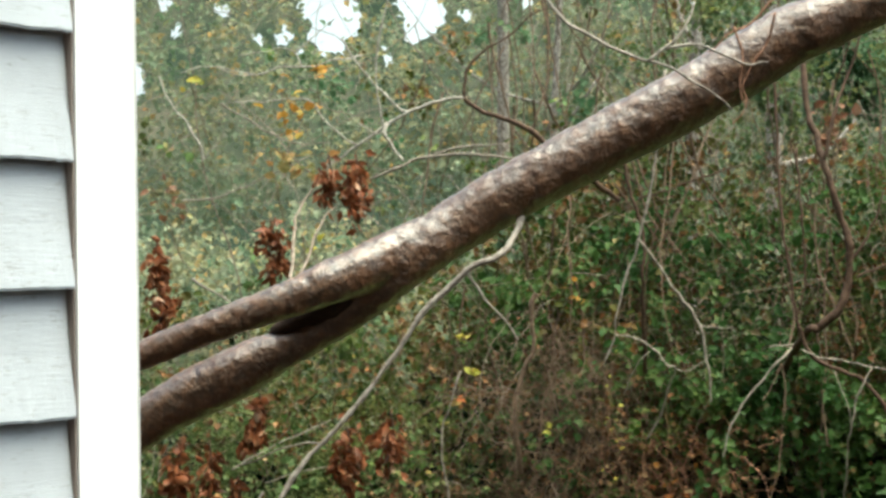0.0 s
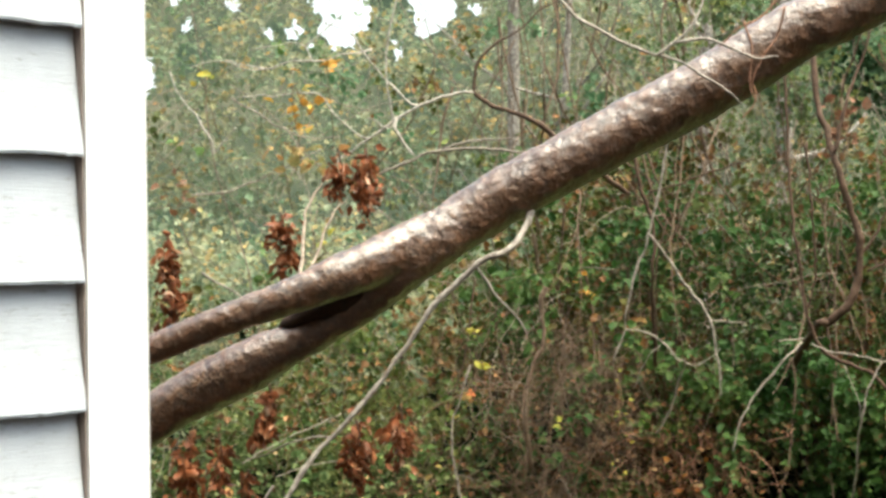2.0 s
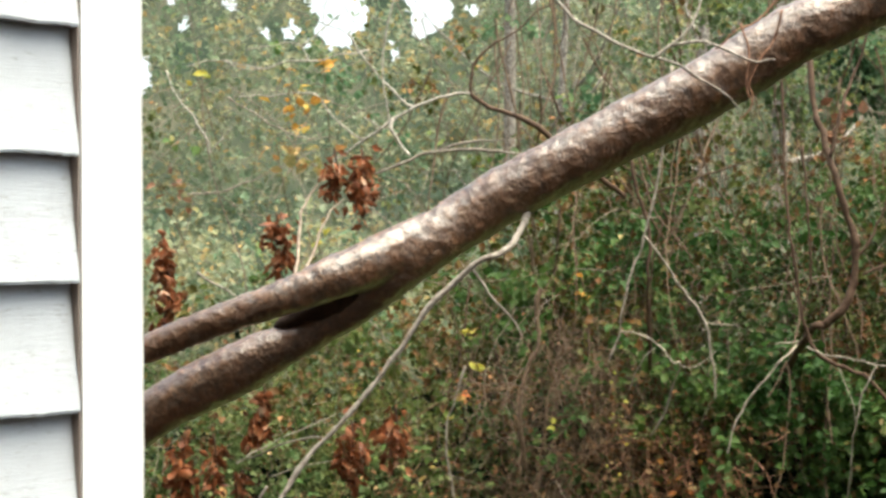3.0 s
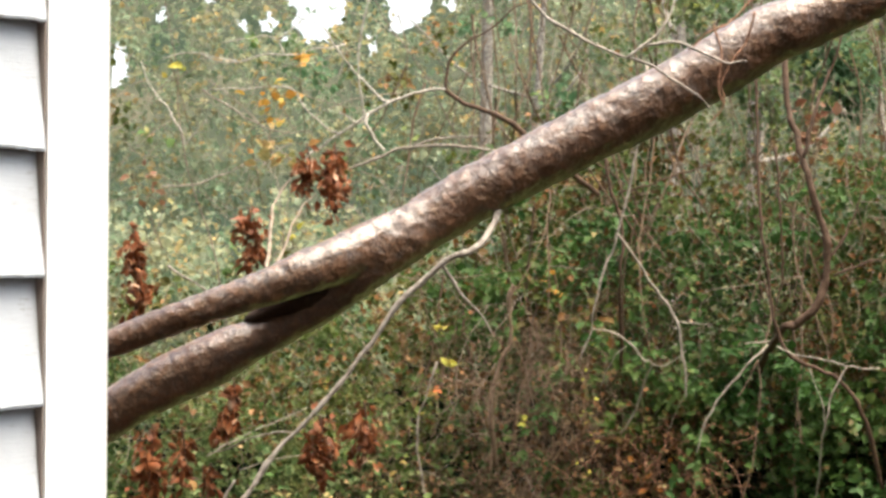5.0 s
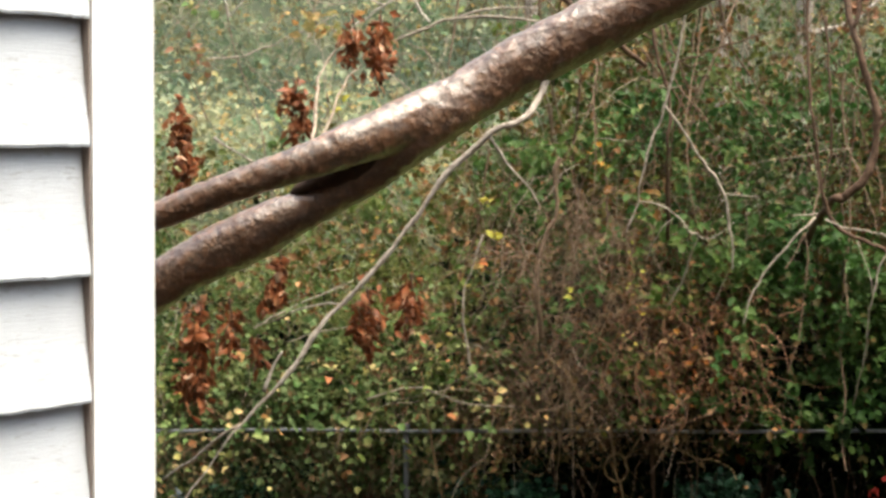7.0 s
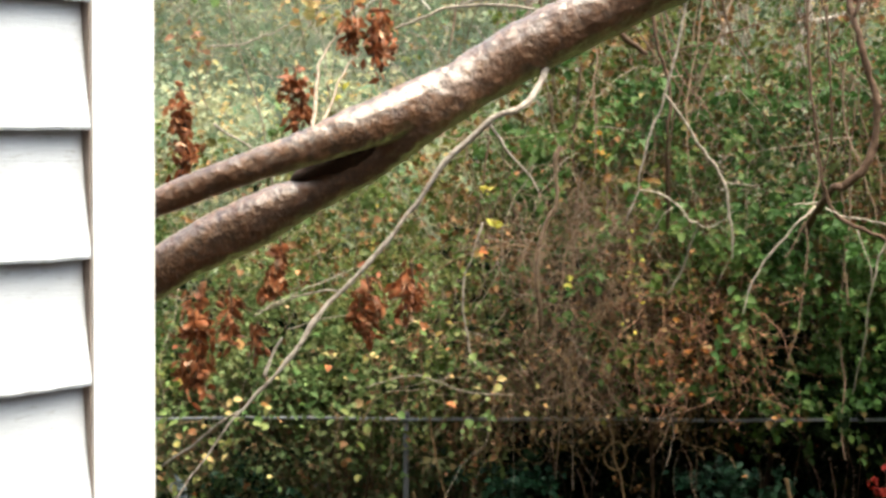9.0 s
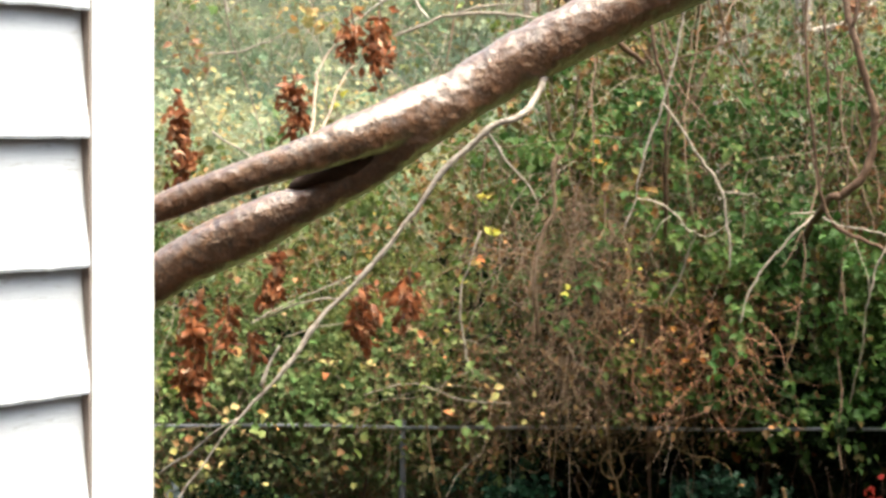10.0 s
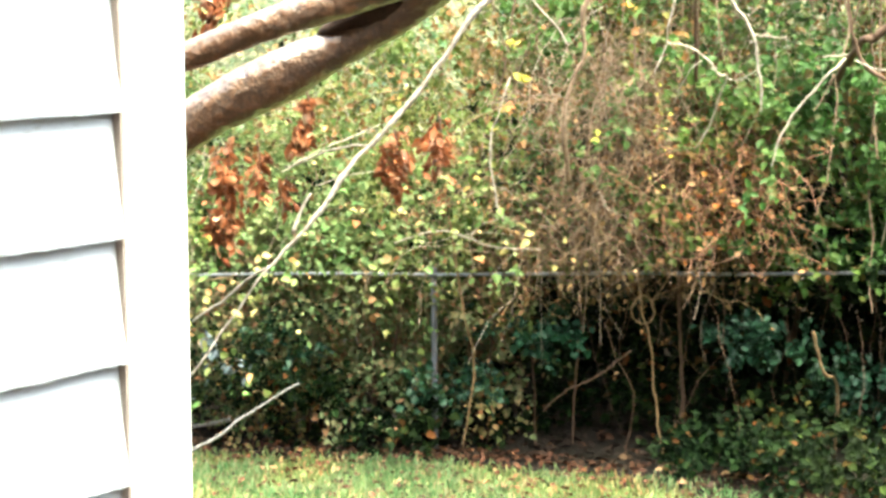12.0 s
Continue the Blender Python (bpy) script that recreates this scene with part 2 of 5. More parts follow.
# Far leaves lightened to paint the haze in front of the woods.
FARLEAF = leaf_material("hazed_woodland_leaf", [(0.0, (0.19, 0.235, 0.155)), (0.5, (0.23, 0.265, 0.18)), (0.9, (0.28, 0.29, 0.2)),
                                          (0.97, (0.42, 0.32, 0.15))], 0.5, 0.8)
DEADLEAF = leaf_material("dead_oak_leaf", [(0.0, (0.1, 0.034, 0.015)), (0.6, (0.19, 0.069, 0.031)), (0.92, (0.29, 0.125, 0.065)),
                                           (0.97, (0.45, 0.28, 0.2))], 0.2, 0.4, True)
GRASS = leaf_material("grass_blade", [(0.0, (0.06, 0.125, 0.045)), (0.5, (0.115, 0.17, 0.075)), (0.85, (0.185, 0.205, 0.11)),
                                      (0.96, (0.24, 0.17, 0.1))], 0.3)
# Litter colour taken almost to black, painting the shade behind the fence.
SHADE_LITTER = leaf_material("shade_dark_litter", [(0.0, (0.006, 0.003, 0.002)), (0.6, (0.013, 0.007, 0.004)), (0.95, (0.035, 0.017, 0.009))], 0.05, 0.7, False, 0.1)
LITTER = leaf_material("fallen_leaf", [(0.0, (0.022, 0.009, 0.005)), (0.6, (0.05, 0.02, 0.01)), (0.93, (0.085, 0.042, 0.022)), (0.985, (0.25, 0.14, 0.08))], 0.1, 0.7)
UNDERLEAF = leaf_material("browning_olive_leaf", [(0.0, (0.092, 0.12, 0.0506)), (0.45, (0.133, 0.143, 0.069)), (0.75, (0.175, 0.143, 0.0782)), (0.95, (0.212, 0.11, 0.0598))], 0.5)
RED = leaf_material("red_leaf", [(0.0, (0.12, 0.008, 0.008)), (1.0, (0.22, 0.025, 0.018))], 0.3)
SOIL = ground_material()
STEEL = metal_material()
POST = paint_material("weathered_post", (0.07, 0.07, 0.08), 0.7, 0.4, 0.7)


# ---- builders ----
def mesh_object(name, verts, faces, material, parent=None, smooth=False):
    me = bpy.data.meshes.new(name)
    me.from_pydata(verts, [], faces)
    if smooth:
        me.polygons.foreach_set("use_smooth", [True] * len(me.polygons))
    me.materials.append(material)
    me.update()
    ob = new(name, me)
    if parent:
        ob.parent = parent
    return ob


def empty(name, place):
    ob = new(name)
    ob.location = place
    return ob


def under(ob, thing):
    """Makes ob, built in world places, a child of thing."""
    ob.parent = thing
    root = thing
    offset = Vector()
    while root:
        offset += root.location
        root = root.parent
    ob.location = -offset
    return ob


def smooth_line(points, per=8):
    """A Catmull-Rom line through the points."""
    p = np.array(points, float)
    p = np.vstack([2 * p[0] - p[1], p, 2 * p[-1] - p[-2]])
    out = []
    for i in range(1, len(p) - 2):
        for s in range(per):
            t = s / per
            out.append(0.5 * (2 * p[i] + (p[i + 1] - p[i - 1]) * t + (2 * p[i - 1] - 5 * p[i] + 4 * p[i + 1] - p[i + 2]) * t * t
                              + (3 * p[i] - p[i - 1] - 3 * p[i + 1] + p[i + 2]) * t ** 3))
    out.append(p[-2])
    return np.array(out)


def tube(line, radii, sides, verts, faces, rough=0.0, lump=0.0, seed=0.0):
    """Adds a closed tube along the line; rough and lump are the fine and broad relief as shares of the radius."""
    line = np.asarray(line, float)
    n = len(line)
    radii = np.interp(np.linspace(0, 1, n), np.linspace(0, 1, len(radii)), radii)
    base = len(verts)
    side = None
    for i in range(n):
        t = Vector(line[min(i + 1, n - 1)] - line[max(i - 1, 0)]).normalized()
        if side is None:
            side = t.orthogonal().normalized()
        side = (side - t * side.dot(t)).normalized()
        up = t.cross(side)
        for k in range(sides):
            a = 2 * math.pi * k / sides
            d = side * math.cos(a) + up * math.sin(a)
            r = radii[i]
            if lump or rough:
                q = Vector(line[i]) + d * r
                r *= 1 + lump * noise.noise(q * 4.0 + Vector((seed, 0, 0))) + rough * noise.noise(q * 26.0) \
                    + 0.5 * rough * noise.noise(q * 70.0)
            verts.append(tuple(Vector(line[i]) + d * r))
    for i in range(n - 1):
        for k in range(sides):
            a, b = base + i * sides + k, base + i * sides + (k + 1) % sides
            faces.append((a, b, b + sides, a + sides))
    faces.append(tuple(base + k for k in range(sides - 1, -1, -1)))
    faces.append(tuple(base + (n - 1) * sides + k for k in range(sides)))


def limb(name, points, radii, material, parent, label="", sides=10, per=8, rough=0.0, lump=0.0, seed=0.0, kink=0.0):
    verts, faces = [], []
    line = smooth_line(points, per)
    if kink:
        line = line + np.array([tuple(noise.noise_vector(Vector(p) * 11.0)) for p in line]) * kink
    tube(line, radii, sides, verts, faces, rough, lump, seed)
    ob = mesh_object(name, verts, faces, material, None, True)
    if parent:
        under(ob, parent)
    return tagged(ob, label)


def leaf_arrays(place, way, face, length, width, fold=0.25):
    """Folded six-cornered leaves as arrays of corners and quads."""
    way = way / np.linalg.norm(way, axis=1)[:, None]
    side = np.cross(way, face)
    side /= np.maximum(np.linalg.norm(side, axis=1)[:, None], 1e-6)
    up = np.cross(side, way)
    L, W = length[:, None], width[:, None]
    tip = place + way * L - up * L * 0.12
    c = [place, place + way * L * 0.28 + side * W * 0.5 + up * W * fold, place + way * L * 0.68 + side * W * 0.42 + up * W * fold,
         tip, place + way * L * 0.68 - side * W * 0.42 + up * W * fold, place + way * L * 0.28 - side * W * 0.5 + up * W * fold]
    v = np.stack(c, 1).reshape(-1, 3)
    b = np.arange(len(place))[:, None] * 6
    f = np.concatenate([b + np.array([[0, 1, 2, 3]]), b + np.array([[0, 3, 4, 5]])])
    return v, f


def leaves_object(name, place, way, face, length, width, material, label, category, kind="stuff"):
    over_rail = (np.abs(place[:, 2] - rail_height(place[:, 0])) < 0.055) & (place[:, 1] < 13.95) & (place[:, 0] > -1.95)
    keep = ~over_rail | (rng.uniform(size=len(place)) < np.interp(place[:, 0], [-1.2, -0.9, -0.6, 0.3, 0.7, 1.5, 1.9], [0.06, 0.5, 0.15, 0.2, 0.7, 0.6, 0.15]))
    v, f = leaf_arrays(place[keep], way[keep], face[keep], length[keep], width[keep])
    me = bpy.data.meshes.new(name)
    me.vertices.add(len(v))
    me.vertices.foreach_set("co", v.ravel())
    me.loops.add(f.size)
    me.loops.foreach_set("vertex_index", f.ravel().astype(np.int32))
    me.polygons.add(len(f))
    me.polygons.foreach_set("loop_start", np.arange(0, f.size, 4, dtype=np.int32))
    me.materials.append(material)
    me.update()
    me.validate()
    return tagged(new(name, me), label, category, kind=kind)


def strands(starts, ways, count, step, wander, droop):
    """Random walks: an array of lines, one for each start."""
    p = np.array(starts, float)
    d = np.array(ways, float)
    d /= np.linalg.norm(d, axis=1)[:, None]
    lines = [p.copy()]
    for _ in range(count - 1):
        d = d + rng.normal(0, wander, d.shape) + np.array([0, 0, -droop])
        d /= np.linalg.norm(d, axis=1)[:, None]
        p = p + d * np.asarray(step).reshape(-1, 1)
        lines.append(p.copy())
    return np.stack(lines, 1)


def strands_object(name, lines, radius, material, label, category):
    """Thin three-sided stems for many strands, in one object."""
    n, m, _ = lines.shape
    t = np.gradient(lines, axis=1)
    t /= np.linalg.norm(t, axis=2)[..., None] + 1e-9
    ref = np.tile(np.array([0.31, -0.9, 0.3]), (n, m, 1))
    s = np.cross(t, ref)
    s /= np.linalg.norm(s, axis=2)[..., None] + 1e-9
    u = np.cross(t, s)
    taper = np.linspace(1, 0.45, m)[None, :, None]
    r = np.asarray(radius).reshape(-1, 1, 1) * taper
    ring = [lines + r * (s * math.cos(a) + u * math.sin(a)) for a in (0, 2.094, 4.189)]
    v = np.stack(ring, 2).reshape(-1, 3)
    i = (np.arange(n)[:, None] * m + np.arange(m - 1)[None, :]).reshape(-1, 1) * 3
    f = np.concatenate([i + np.array([[k, (k + 1) % 3, 3 + (k + 1) % 3, 3 + k]]) for k in range(3)])
    me = bpy.data.meshes.new(name)
    me.vertices.add(len(v))
    me.vertices.foreach_set("co", v.ravel())
    me.loops.add(f.size)
    me.loops.foreach_set("vertex_index", f.ravel().astype(np.int32))
    me.polygons.add(len(f))
    me.polygons.foreach_set("loop_start", np.arange(0, f.size, 4, dtype=np.int32))
    me.polygons.foreach_set("use_smooth", np.ones(len(f), dtype=bool))
    me.materials.append(material)
    me.update()
    me.validate()
    return tagged(new(name, me), label, category, kind="stuff")


def leaves_on(lines, per, size, spread, flat=0.32, from_share=0.1):
    """Leaf places, ways, faces and sizes scattered along strands."""
    n, m, _ = lines.shape
    k = n * per
    who = np.repeat(np.arange(n), per)
    at = rng.uniform(from_share, 1, k) * (m - 1.001)
    i = at.astype(int)
    w = (at - i)[:, None]
    p = lines[who, i] * (1 - w) + lines[who, i + 1] * w
    along = lines[who, i + 1] - lines[who, i]
    along /= np.linalg.norm(along, axis=1)[:, None] + 1e-9
    way = along * 0.4 + rng.normal(0, 0.8, (k, 3)) + np.array([0, -0.15, -0.15])
    p = p + rng.normal(0, spread, (k, 3))
    face = rng.normal(0, flat, (k, 3)) + np.array([0, -0.55, 0.7])
    length = size * rng.uniform(0.55, 1.35, k)
    return p, way, face, length, length * rng.uniform(0.5, 0.85, k)


# ---- ground ----
def build_ground():
    bm = bmesh.new()
    bmesh.ops.create_grid(bm, x_segments=120, y_segments=120, size=60)
    for v in bm.verts:
        v.co.y += 45
        v.co.z = GROUND + 0.05 * noise.noise(v.co * 0.35) + max(0, v.co.y - 22) * 0.012
        if abs(v.co.x) < 6 and 8 < v.co.y < 16:
            v.co.z = GROUND + 0.02 * noise.noise(v.co * 0.8)
    for v in bm.verts:
        for axis, mid in ((0, 0.0), (1, 45.0)):
            if abs(abs(v.co[axis] - mid) - 60) < 0.01:
                v.co[axis] = mid + math.copysign(900, v.co[axis] - mid)
    me = bpy.data.meshes.new("ground")
    bm.to_mesh(me)
    bm.free()
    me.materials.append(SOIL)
    tagged(new("ground", me), "patchy lawn and leaf litter, soil painted dark as shade", "ground", kind="structure")


build_ground()

# ---- house corner ----
CORNER = Vector((-0.488, 2.62, 0))
ALONG = Vector((0.545, 0.839, 0)).normalized()
OUT = Vector((0.839, -0.545, 0)).normalized()
EXPOSURE = 0.1775
LAP_Z = 4.083
TOP, BOTTOM = 6.6, GROUND - 0.1


def slab(name, a0, a1, o0, o1, z0, z1, material, parent=None, bevel=0.0):
    """A box in the wall's own directions: along, out and up."""
    bm = bmesh.new()
    bmesh.ops.create_cube(bm, size=1)
    for v in bm.verts:
        a = a0 + (v.co.x + 0.5) * (a1 - a0)
        o = o0 + (v.co.y + 0.5) * (o1 - o0)
        p = CORNER + ALONG * a + OUT * o
        v.co = (p.x, p.y, z0 + (v.co.z + 0.5) * (z1 - z0))
    if bevel:
        bmesh.ops.bevel(bm, geom=bm.edges[:], offset=bevel, segments=2, affect='EDGES')
    bmesh.ops.recalc_face_normals(bm, faces=bm.faces)
    me = bpy.data.meshes.new(name)
    bm.to_mesh(me)
    bm.free()
    me.materials.append(material)
    ob = new(name, me)
    if parent:
        ob.parent = parent
    return ob


def clapboard(row, parent):
    """One lapped board: thick at its worn lower edge, its head tucked under the board above."""
    z0 = LAP_Z + row * EXPOSURE
    verts, faces = [], []
    n = 70
    for i in range(n + 1):
        a = -0.004 - 2.6 * (i / n) ** 2.2
        q = Vector((a * 9, row * 3.7, 0))
        dz = 0.0022 * noise.noise(q * 2.0) + 0.0018 * noise.noise(q * 9.0) + 0.0014 * noise.noise(q * 23.0)
        do = 0.0012 * noise.noise(q * 1.3 + Vector((5, 0, 0)))
        for o, z in ((0.0 + do, z0 + dz), (0.0015 + do, z0 + 0.004 + dz), (-0.0095, z0 + EXPOSURE * 0.5),
                     (-0.019, z0 + EXPOSURE + 0.02), (-0.029, z0 + EXPOSURE + 0.02), (-0.014 + do, z0 + dz)):
            p = CORNER + ALONG * a + OUT * o
            verts.append((p.x, p.y, z))
    for i in range(n):
        for k in range(6):
            faces.append((i * 6 + k, i * 6 + (k + 1) % 6, i * 6 + 6 + (k + 1) % 6, i * 6 + 6 + k))
    faces.append(tuple(range(5, -1, -1)))
    faces.append(tuple(n * 6 + k for k in range(6)))
    ob = mesh_object("clapboard", verts, faces, SIDING, parent)
    ob.data.materials.append(LAP_EDGE)
    ob.data.polygons.foreach_set("material_index", [1 if i < n * 6 and i % 6 == 5 else 0 for i in range(len(faces))])


wall_front = tagged(slab("wall_front", -2.7, 0.098, -0.19, -0.037, BOTTOM, TOP, SHEATH),
                    "house wall clad in weathered white lapped boards", "wall", kind="structure")
# Out of view; dark colour stops it from lightening the leaning stems.
wall_side = tagged(slab("wall_side", -0.06, 0.098, -5.0, -0.192, BOTTOM, TOP, SHEATH),
                   "plain house side wall, unseen and darkened to cut bounced light", "wall", kind="structure")
corner_trim = tagged(slab("trim_corner", 0.0, 0.121, -0.034, 0.0, BOTTOM, TOP, TRIM, None, 0.0015),
                     "smooth white painted corner board", "trim", kind="structure")
slab("return_board", 0.1, 0.121, -0.13, -0.036, BOTTOM, TOP, TRIM, corner_trim, 0.002)


def plain_wall(name, x0, x1, y0, y1, z0, z1, label):
    bm = bmesh.new()
    bmesh.ops.create_cube(bm, size=1)
    for v in bm.verts:
        v.co = (x0 + (v.co.x + 0.5) * (x1 - x0), y0 + (v.co.y + 0.5) * (y1 - y0), z0 + (v.co.z + 0.5) * (z1 - z0))
    me = bpy.data.meshes.new(name)
    bm.to_mesh(me)
    bm.free()
    me.materials.append(SHEATH)
    tagged(new(name, me), label, "wall", kind="structure")


# Added wall, out of view, that blocks sky light from behind the viewpoint.
plain_wall("wall_back", -7.0, 6.2, -0.75, -0.55, BOTTOM, 10.5, "plain dark wall added unseen behind the viewpoint to block light")
slab("joint_strip", -0.0035, -0.0003, -0.036, -0.0025, BOTTOM, TOP, JOINT, corner_trim)
for row in range(int((BOTTOM - LAP_Z) / EXPOSURE), int((TOP - LAP_Z) / EXPOSURE)):
    clapboard(row, wall_front)

# ---- leaning tree ----
tree = tagged(empty("leaning_tree", (-4.3, 8.3, GROUND)),
              "leaning forked tree with wet grey-brown bark and dead leaf bunches", "tree")
def fused_stems(name, stems, parent):
    """Stems grown together into one mesh, with a rounded crotch and lumpy bark relief."""
    verts, faces = [], []
    for points, radii, sides, seed in stems:
        tube(smooth_line(points, 14), radii, sides, verts, faces, 0.03, 0.07, seed)
    ob = under(mesh_object(name, verts, faces, BARK, None, True), parent)
    grow = ob.modifiers.new("grow", 'REMESH')
    grow.mode, grow.voxel_size, grow.use_smooth_shade = 'VOXEL', 0.009, True
    even = ob.modifiers.new("even", 'SMOOTH')
    even.factor, even.iterations = 0.5, 5
    for scale, depth in ((0.09, 0.012), (0.028, 0.007), (0.012, 0.003)):
        tex = bpy.data.textures.new("bark_relief", 'CLOUDS')
        tex.noise_scale, tex.noise_depth = scale, 2
        lumps = ob.modifiers.new("relief", 'DISPLACE')
        lumps.texture, lumps.strength, lumps.mid_level = tex, depth, 0.5
    return ob


fused_stems("trunk", [
    ([(-4.3, 8.3, GROUND - 0.1), (-3.4, 7.6, 1.6), (-2.2, 6.9, 2.75), (-1.5, 6.65, 3.18), (-1.167, 6.6, 3.384), (-1.011, 6.59, 3.48), (-0.815, 6.58, 3.572),
      (-0.72, 6.58, 3.622), (-0.62, 6.57, 3.668), (-0.5, 6.56, 3.735), (-0.421, 6.55, 3.79), (-0.228, 6.5, 3.95), (-0.034, 6.55, 4.08), (0.158, 6.55, 4.193), (0.351, 6.55, 4.295), (0.544, 6.55, 4.392),
      (0.736, 6.55, 4.486), (0.928, 6.55, 4.603), (1.12, 6.55, 4.715), (1.311, 6.55, 4.797), (2.6, 6.7, 5.42), (4.6, 7.2, 6.4)],
     [0.16, 0.12, 0.095, 0.085, 0.083, 0.088, 0.09, 0.08, 0.068, 0.066, 0.075, 0.09, 0.098, 0.097, 0.102, 0.102, 0.108, 0.107, 0.103, 0.1, 0.095, 0.08], 40, 0.0),
    ([(-4.1, 8.2, GROUND - 0.1), (-3.2, 7.4, 2.0), (-2.0, 6.7, 3.2), (-1.5, 6.48, 3.48), (-1.135, 6.42, 3.634), (-0.982, 6.4, 3.697), (-0.79, 6.38, 3.768),
      (-0.6, 6.37, 3.832), (-0.41, 6.41, 3.908), (-0.226, 6.49, 3.993), (-0.05, 6.54, 4.08)],
     [0.09, 0.07, 0.055, 0.048, 0.046, 0.05, 0.055, 0.064, 0.08, 0.084, 0.07], 32, 7.0)], tree)
# Near-black piece filling the fork, painting the shade under the upper stem.
limb("fork_shade_plug", [(-0.7, 6.6, 3.7), (-0.66, 6.54, 3.73), (-0.58, 6.505, 3.764), (-0.48, 6.485, 3.81), (-0.37, 6.49, 3.87)],
     [0.006, 0.022, 0.04, 0.048, 0.034], FORK_SHADE, tree, "dark plug that paints the shade in the fork", 20, 10, 0.15, 0.3, 3.0)
limb("broken_branch", [(0.19, 6.54, 4.12), (0.15, 6.44, 4.03), (0.101, 6.38, 3.974), (-0.006, 6.36, 3.919), (-0.156, 6.36, 3.778), (-0.279, 6.36, 3.602),
                       (-0.404, 6.35, 3.45), (-0.527, 6.34, 3.322), (-0.662, 6.3, 3.135), (-0.709, 6.3, 3.068), (-0.825, 6.3, 2.953),
                       (-0.99, 6.3, 2.73), (-1.3, 6.3, 2.3)],
     [0.011, 0.0105, 0.01, 0.0098, 0.0095, 0.009, 0.0085, 0.0085, 0.008, 0.0065, 0.005, 0.004, 0.003], DEADWOOD, tree,
     "bare grey dead branch hanging down", 9, 10, 0.35, 0.4, 0.0, 0.01)
TWIGS = [
    ([(-0.006, 6.36, 3.919), (0.045, 6.37, 3.831), (0.108, 6.4, 3.762), (0.161, 6.42, 3.694)], 0.006, DEADWOOD),
    ([(-0.49, 6.34, 3.36), (-0.603, 6.4, 3.345), (-0.7, 6.45, 3.3), (-0.8, 6.5, 3.26)], 0.004, DEADWOOD),
    ([(-0.747, 6.3, 3.06), (-0.72, 6.3, 3.15), (-0.693, 6.3, 3.201)], 0.007, DEADWOOD),
    ([(-0.83, 6.3, 2.95), (-0.96, 6.4, 2.85), (-1.13, 6.5, 2.72)], 0.006, DEADWOOD),
    ([(-0.595, 6.44, 3.86), (-0.612, 6.55, 3.944), (-0.615, 6.68, 4.061), (-0.611, 6.78, 4.14), (-0.568, 6.85, 4.217)], 0.007, TWIG),
    ([(-0.59, 6.45, 3.86), (-0.552, 6.62, 4.011), (-0.527, 6.72, 4.088), (-0.471, 6.85, 4.17)], 0.0055, TWIG),
    ([(0.246, 6.36, 4.874), (0.305, 6.36, 4.778), (0.375, 6.36, 4.714), (0.539, 6.37, 4.632), (0.702, 6.4, 4.575), (0.772, 6.42, 4.536), (0.842, 6.43, 4.49),
      (0.889, 6.46, 4.443)], 0.0062, DEADWOOD),
    ([(0.6, 6.37, 4.607), (0.702, 6.38, 4.686), (0.748, 6.4, 4.758), (0.764, 6.42, 4.81)], 0.0055, DEADWOOD),
    ([(0.66, 6.38, 4.65), (0.76, 6.37, 4.664), (0.852, 6.4, 4.629), (0.946, 6.42, 4.601), (1.015, 6.45, 4.596)], 0.006, DEADWOOD),
    ([(1.06, 6.46, 4.85), (0.967, 6.45, 4.746), (0.898, 6.44, 4.715), (0.807, 6.44, 4.642)], 0.0045, RUST),
    ([(1.027, 6.4, 4.771), (1.009, 6.42, 4.677), (0.96, 6.43, 4.605), (0.92, 6.42, 4.529), (0.93, 6.42, 4.483), (0.919, 6.42, 4.437), (0.883, 6.42, 4.396)], 0.0045, RUST),
    ([(0.903, 6.42, 4.727), (0.923, 6.42, 4.629), (0.911, 6.41, 4.52), (0.93, 6.41, 4.45)], 0.004, RUST),
    ([(-0.93, 6.36, 3.91), (-0.873, 6.38, 3.866), (-0.78, 6.42, 3.81)], 0.006, DEADWOOD),
]
for points, radius, material in TWIGS:
    limb("twig", points, [radius, radius * 0.6], material, tree, "", 6, 8, 0.15, 0.3, 0.0, 0.012)


def curled_leaf(seed):
    """A dry curled leaf, 1 m long, hanging down from its stalk."""
    r = np.random.default_rng(seed)
    curl, roll = r.uniform(0.5, 1.4), r.uniform(0.6, 1.7)
    verts, faces = [], []
    rows = [(0.0, 0.03), (0.2, 0.3), (0.42, 0.42), (0.62, 0.3), (0.82, 0.26), (1.0, 0.04)]
    for s, w in rows:
        a = curl * s * s * 1.3
        for k in (-1, -0.5, 0, 0.5, 1):
            b = roll * k * w / 0.42
            verts.append((math.sin(b) * w / max(roll, 0.3) * 1.2, -math.sin(a) * 0.45 * s - (1 - math.cos(b)) * w * 0.7 + r.uniform(-0.03, 0.03),
                          -s * math.cos(a * 0.5)))
    for i in range(len(rows) - 1):
        for k in range(4):
            j = i * 5 + k
            faces.append((j, j + 1, j + 6, j + 5))
    me = bpy.data.meshes.new("leaf")
    me.from_pydata(verts, [], faces)
    me.polygons.foreach_set("use_smooth", [True] * len(me.polygons))
    me.materials.append(DEADLEAF)
    return me


CURLED = [curled_leaf(s) for s in range(8)]


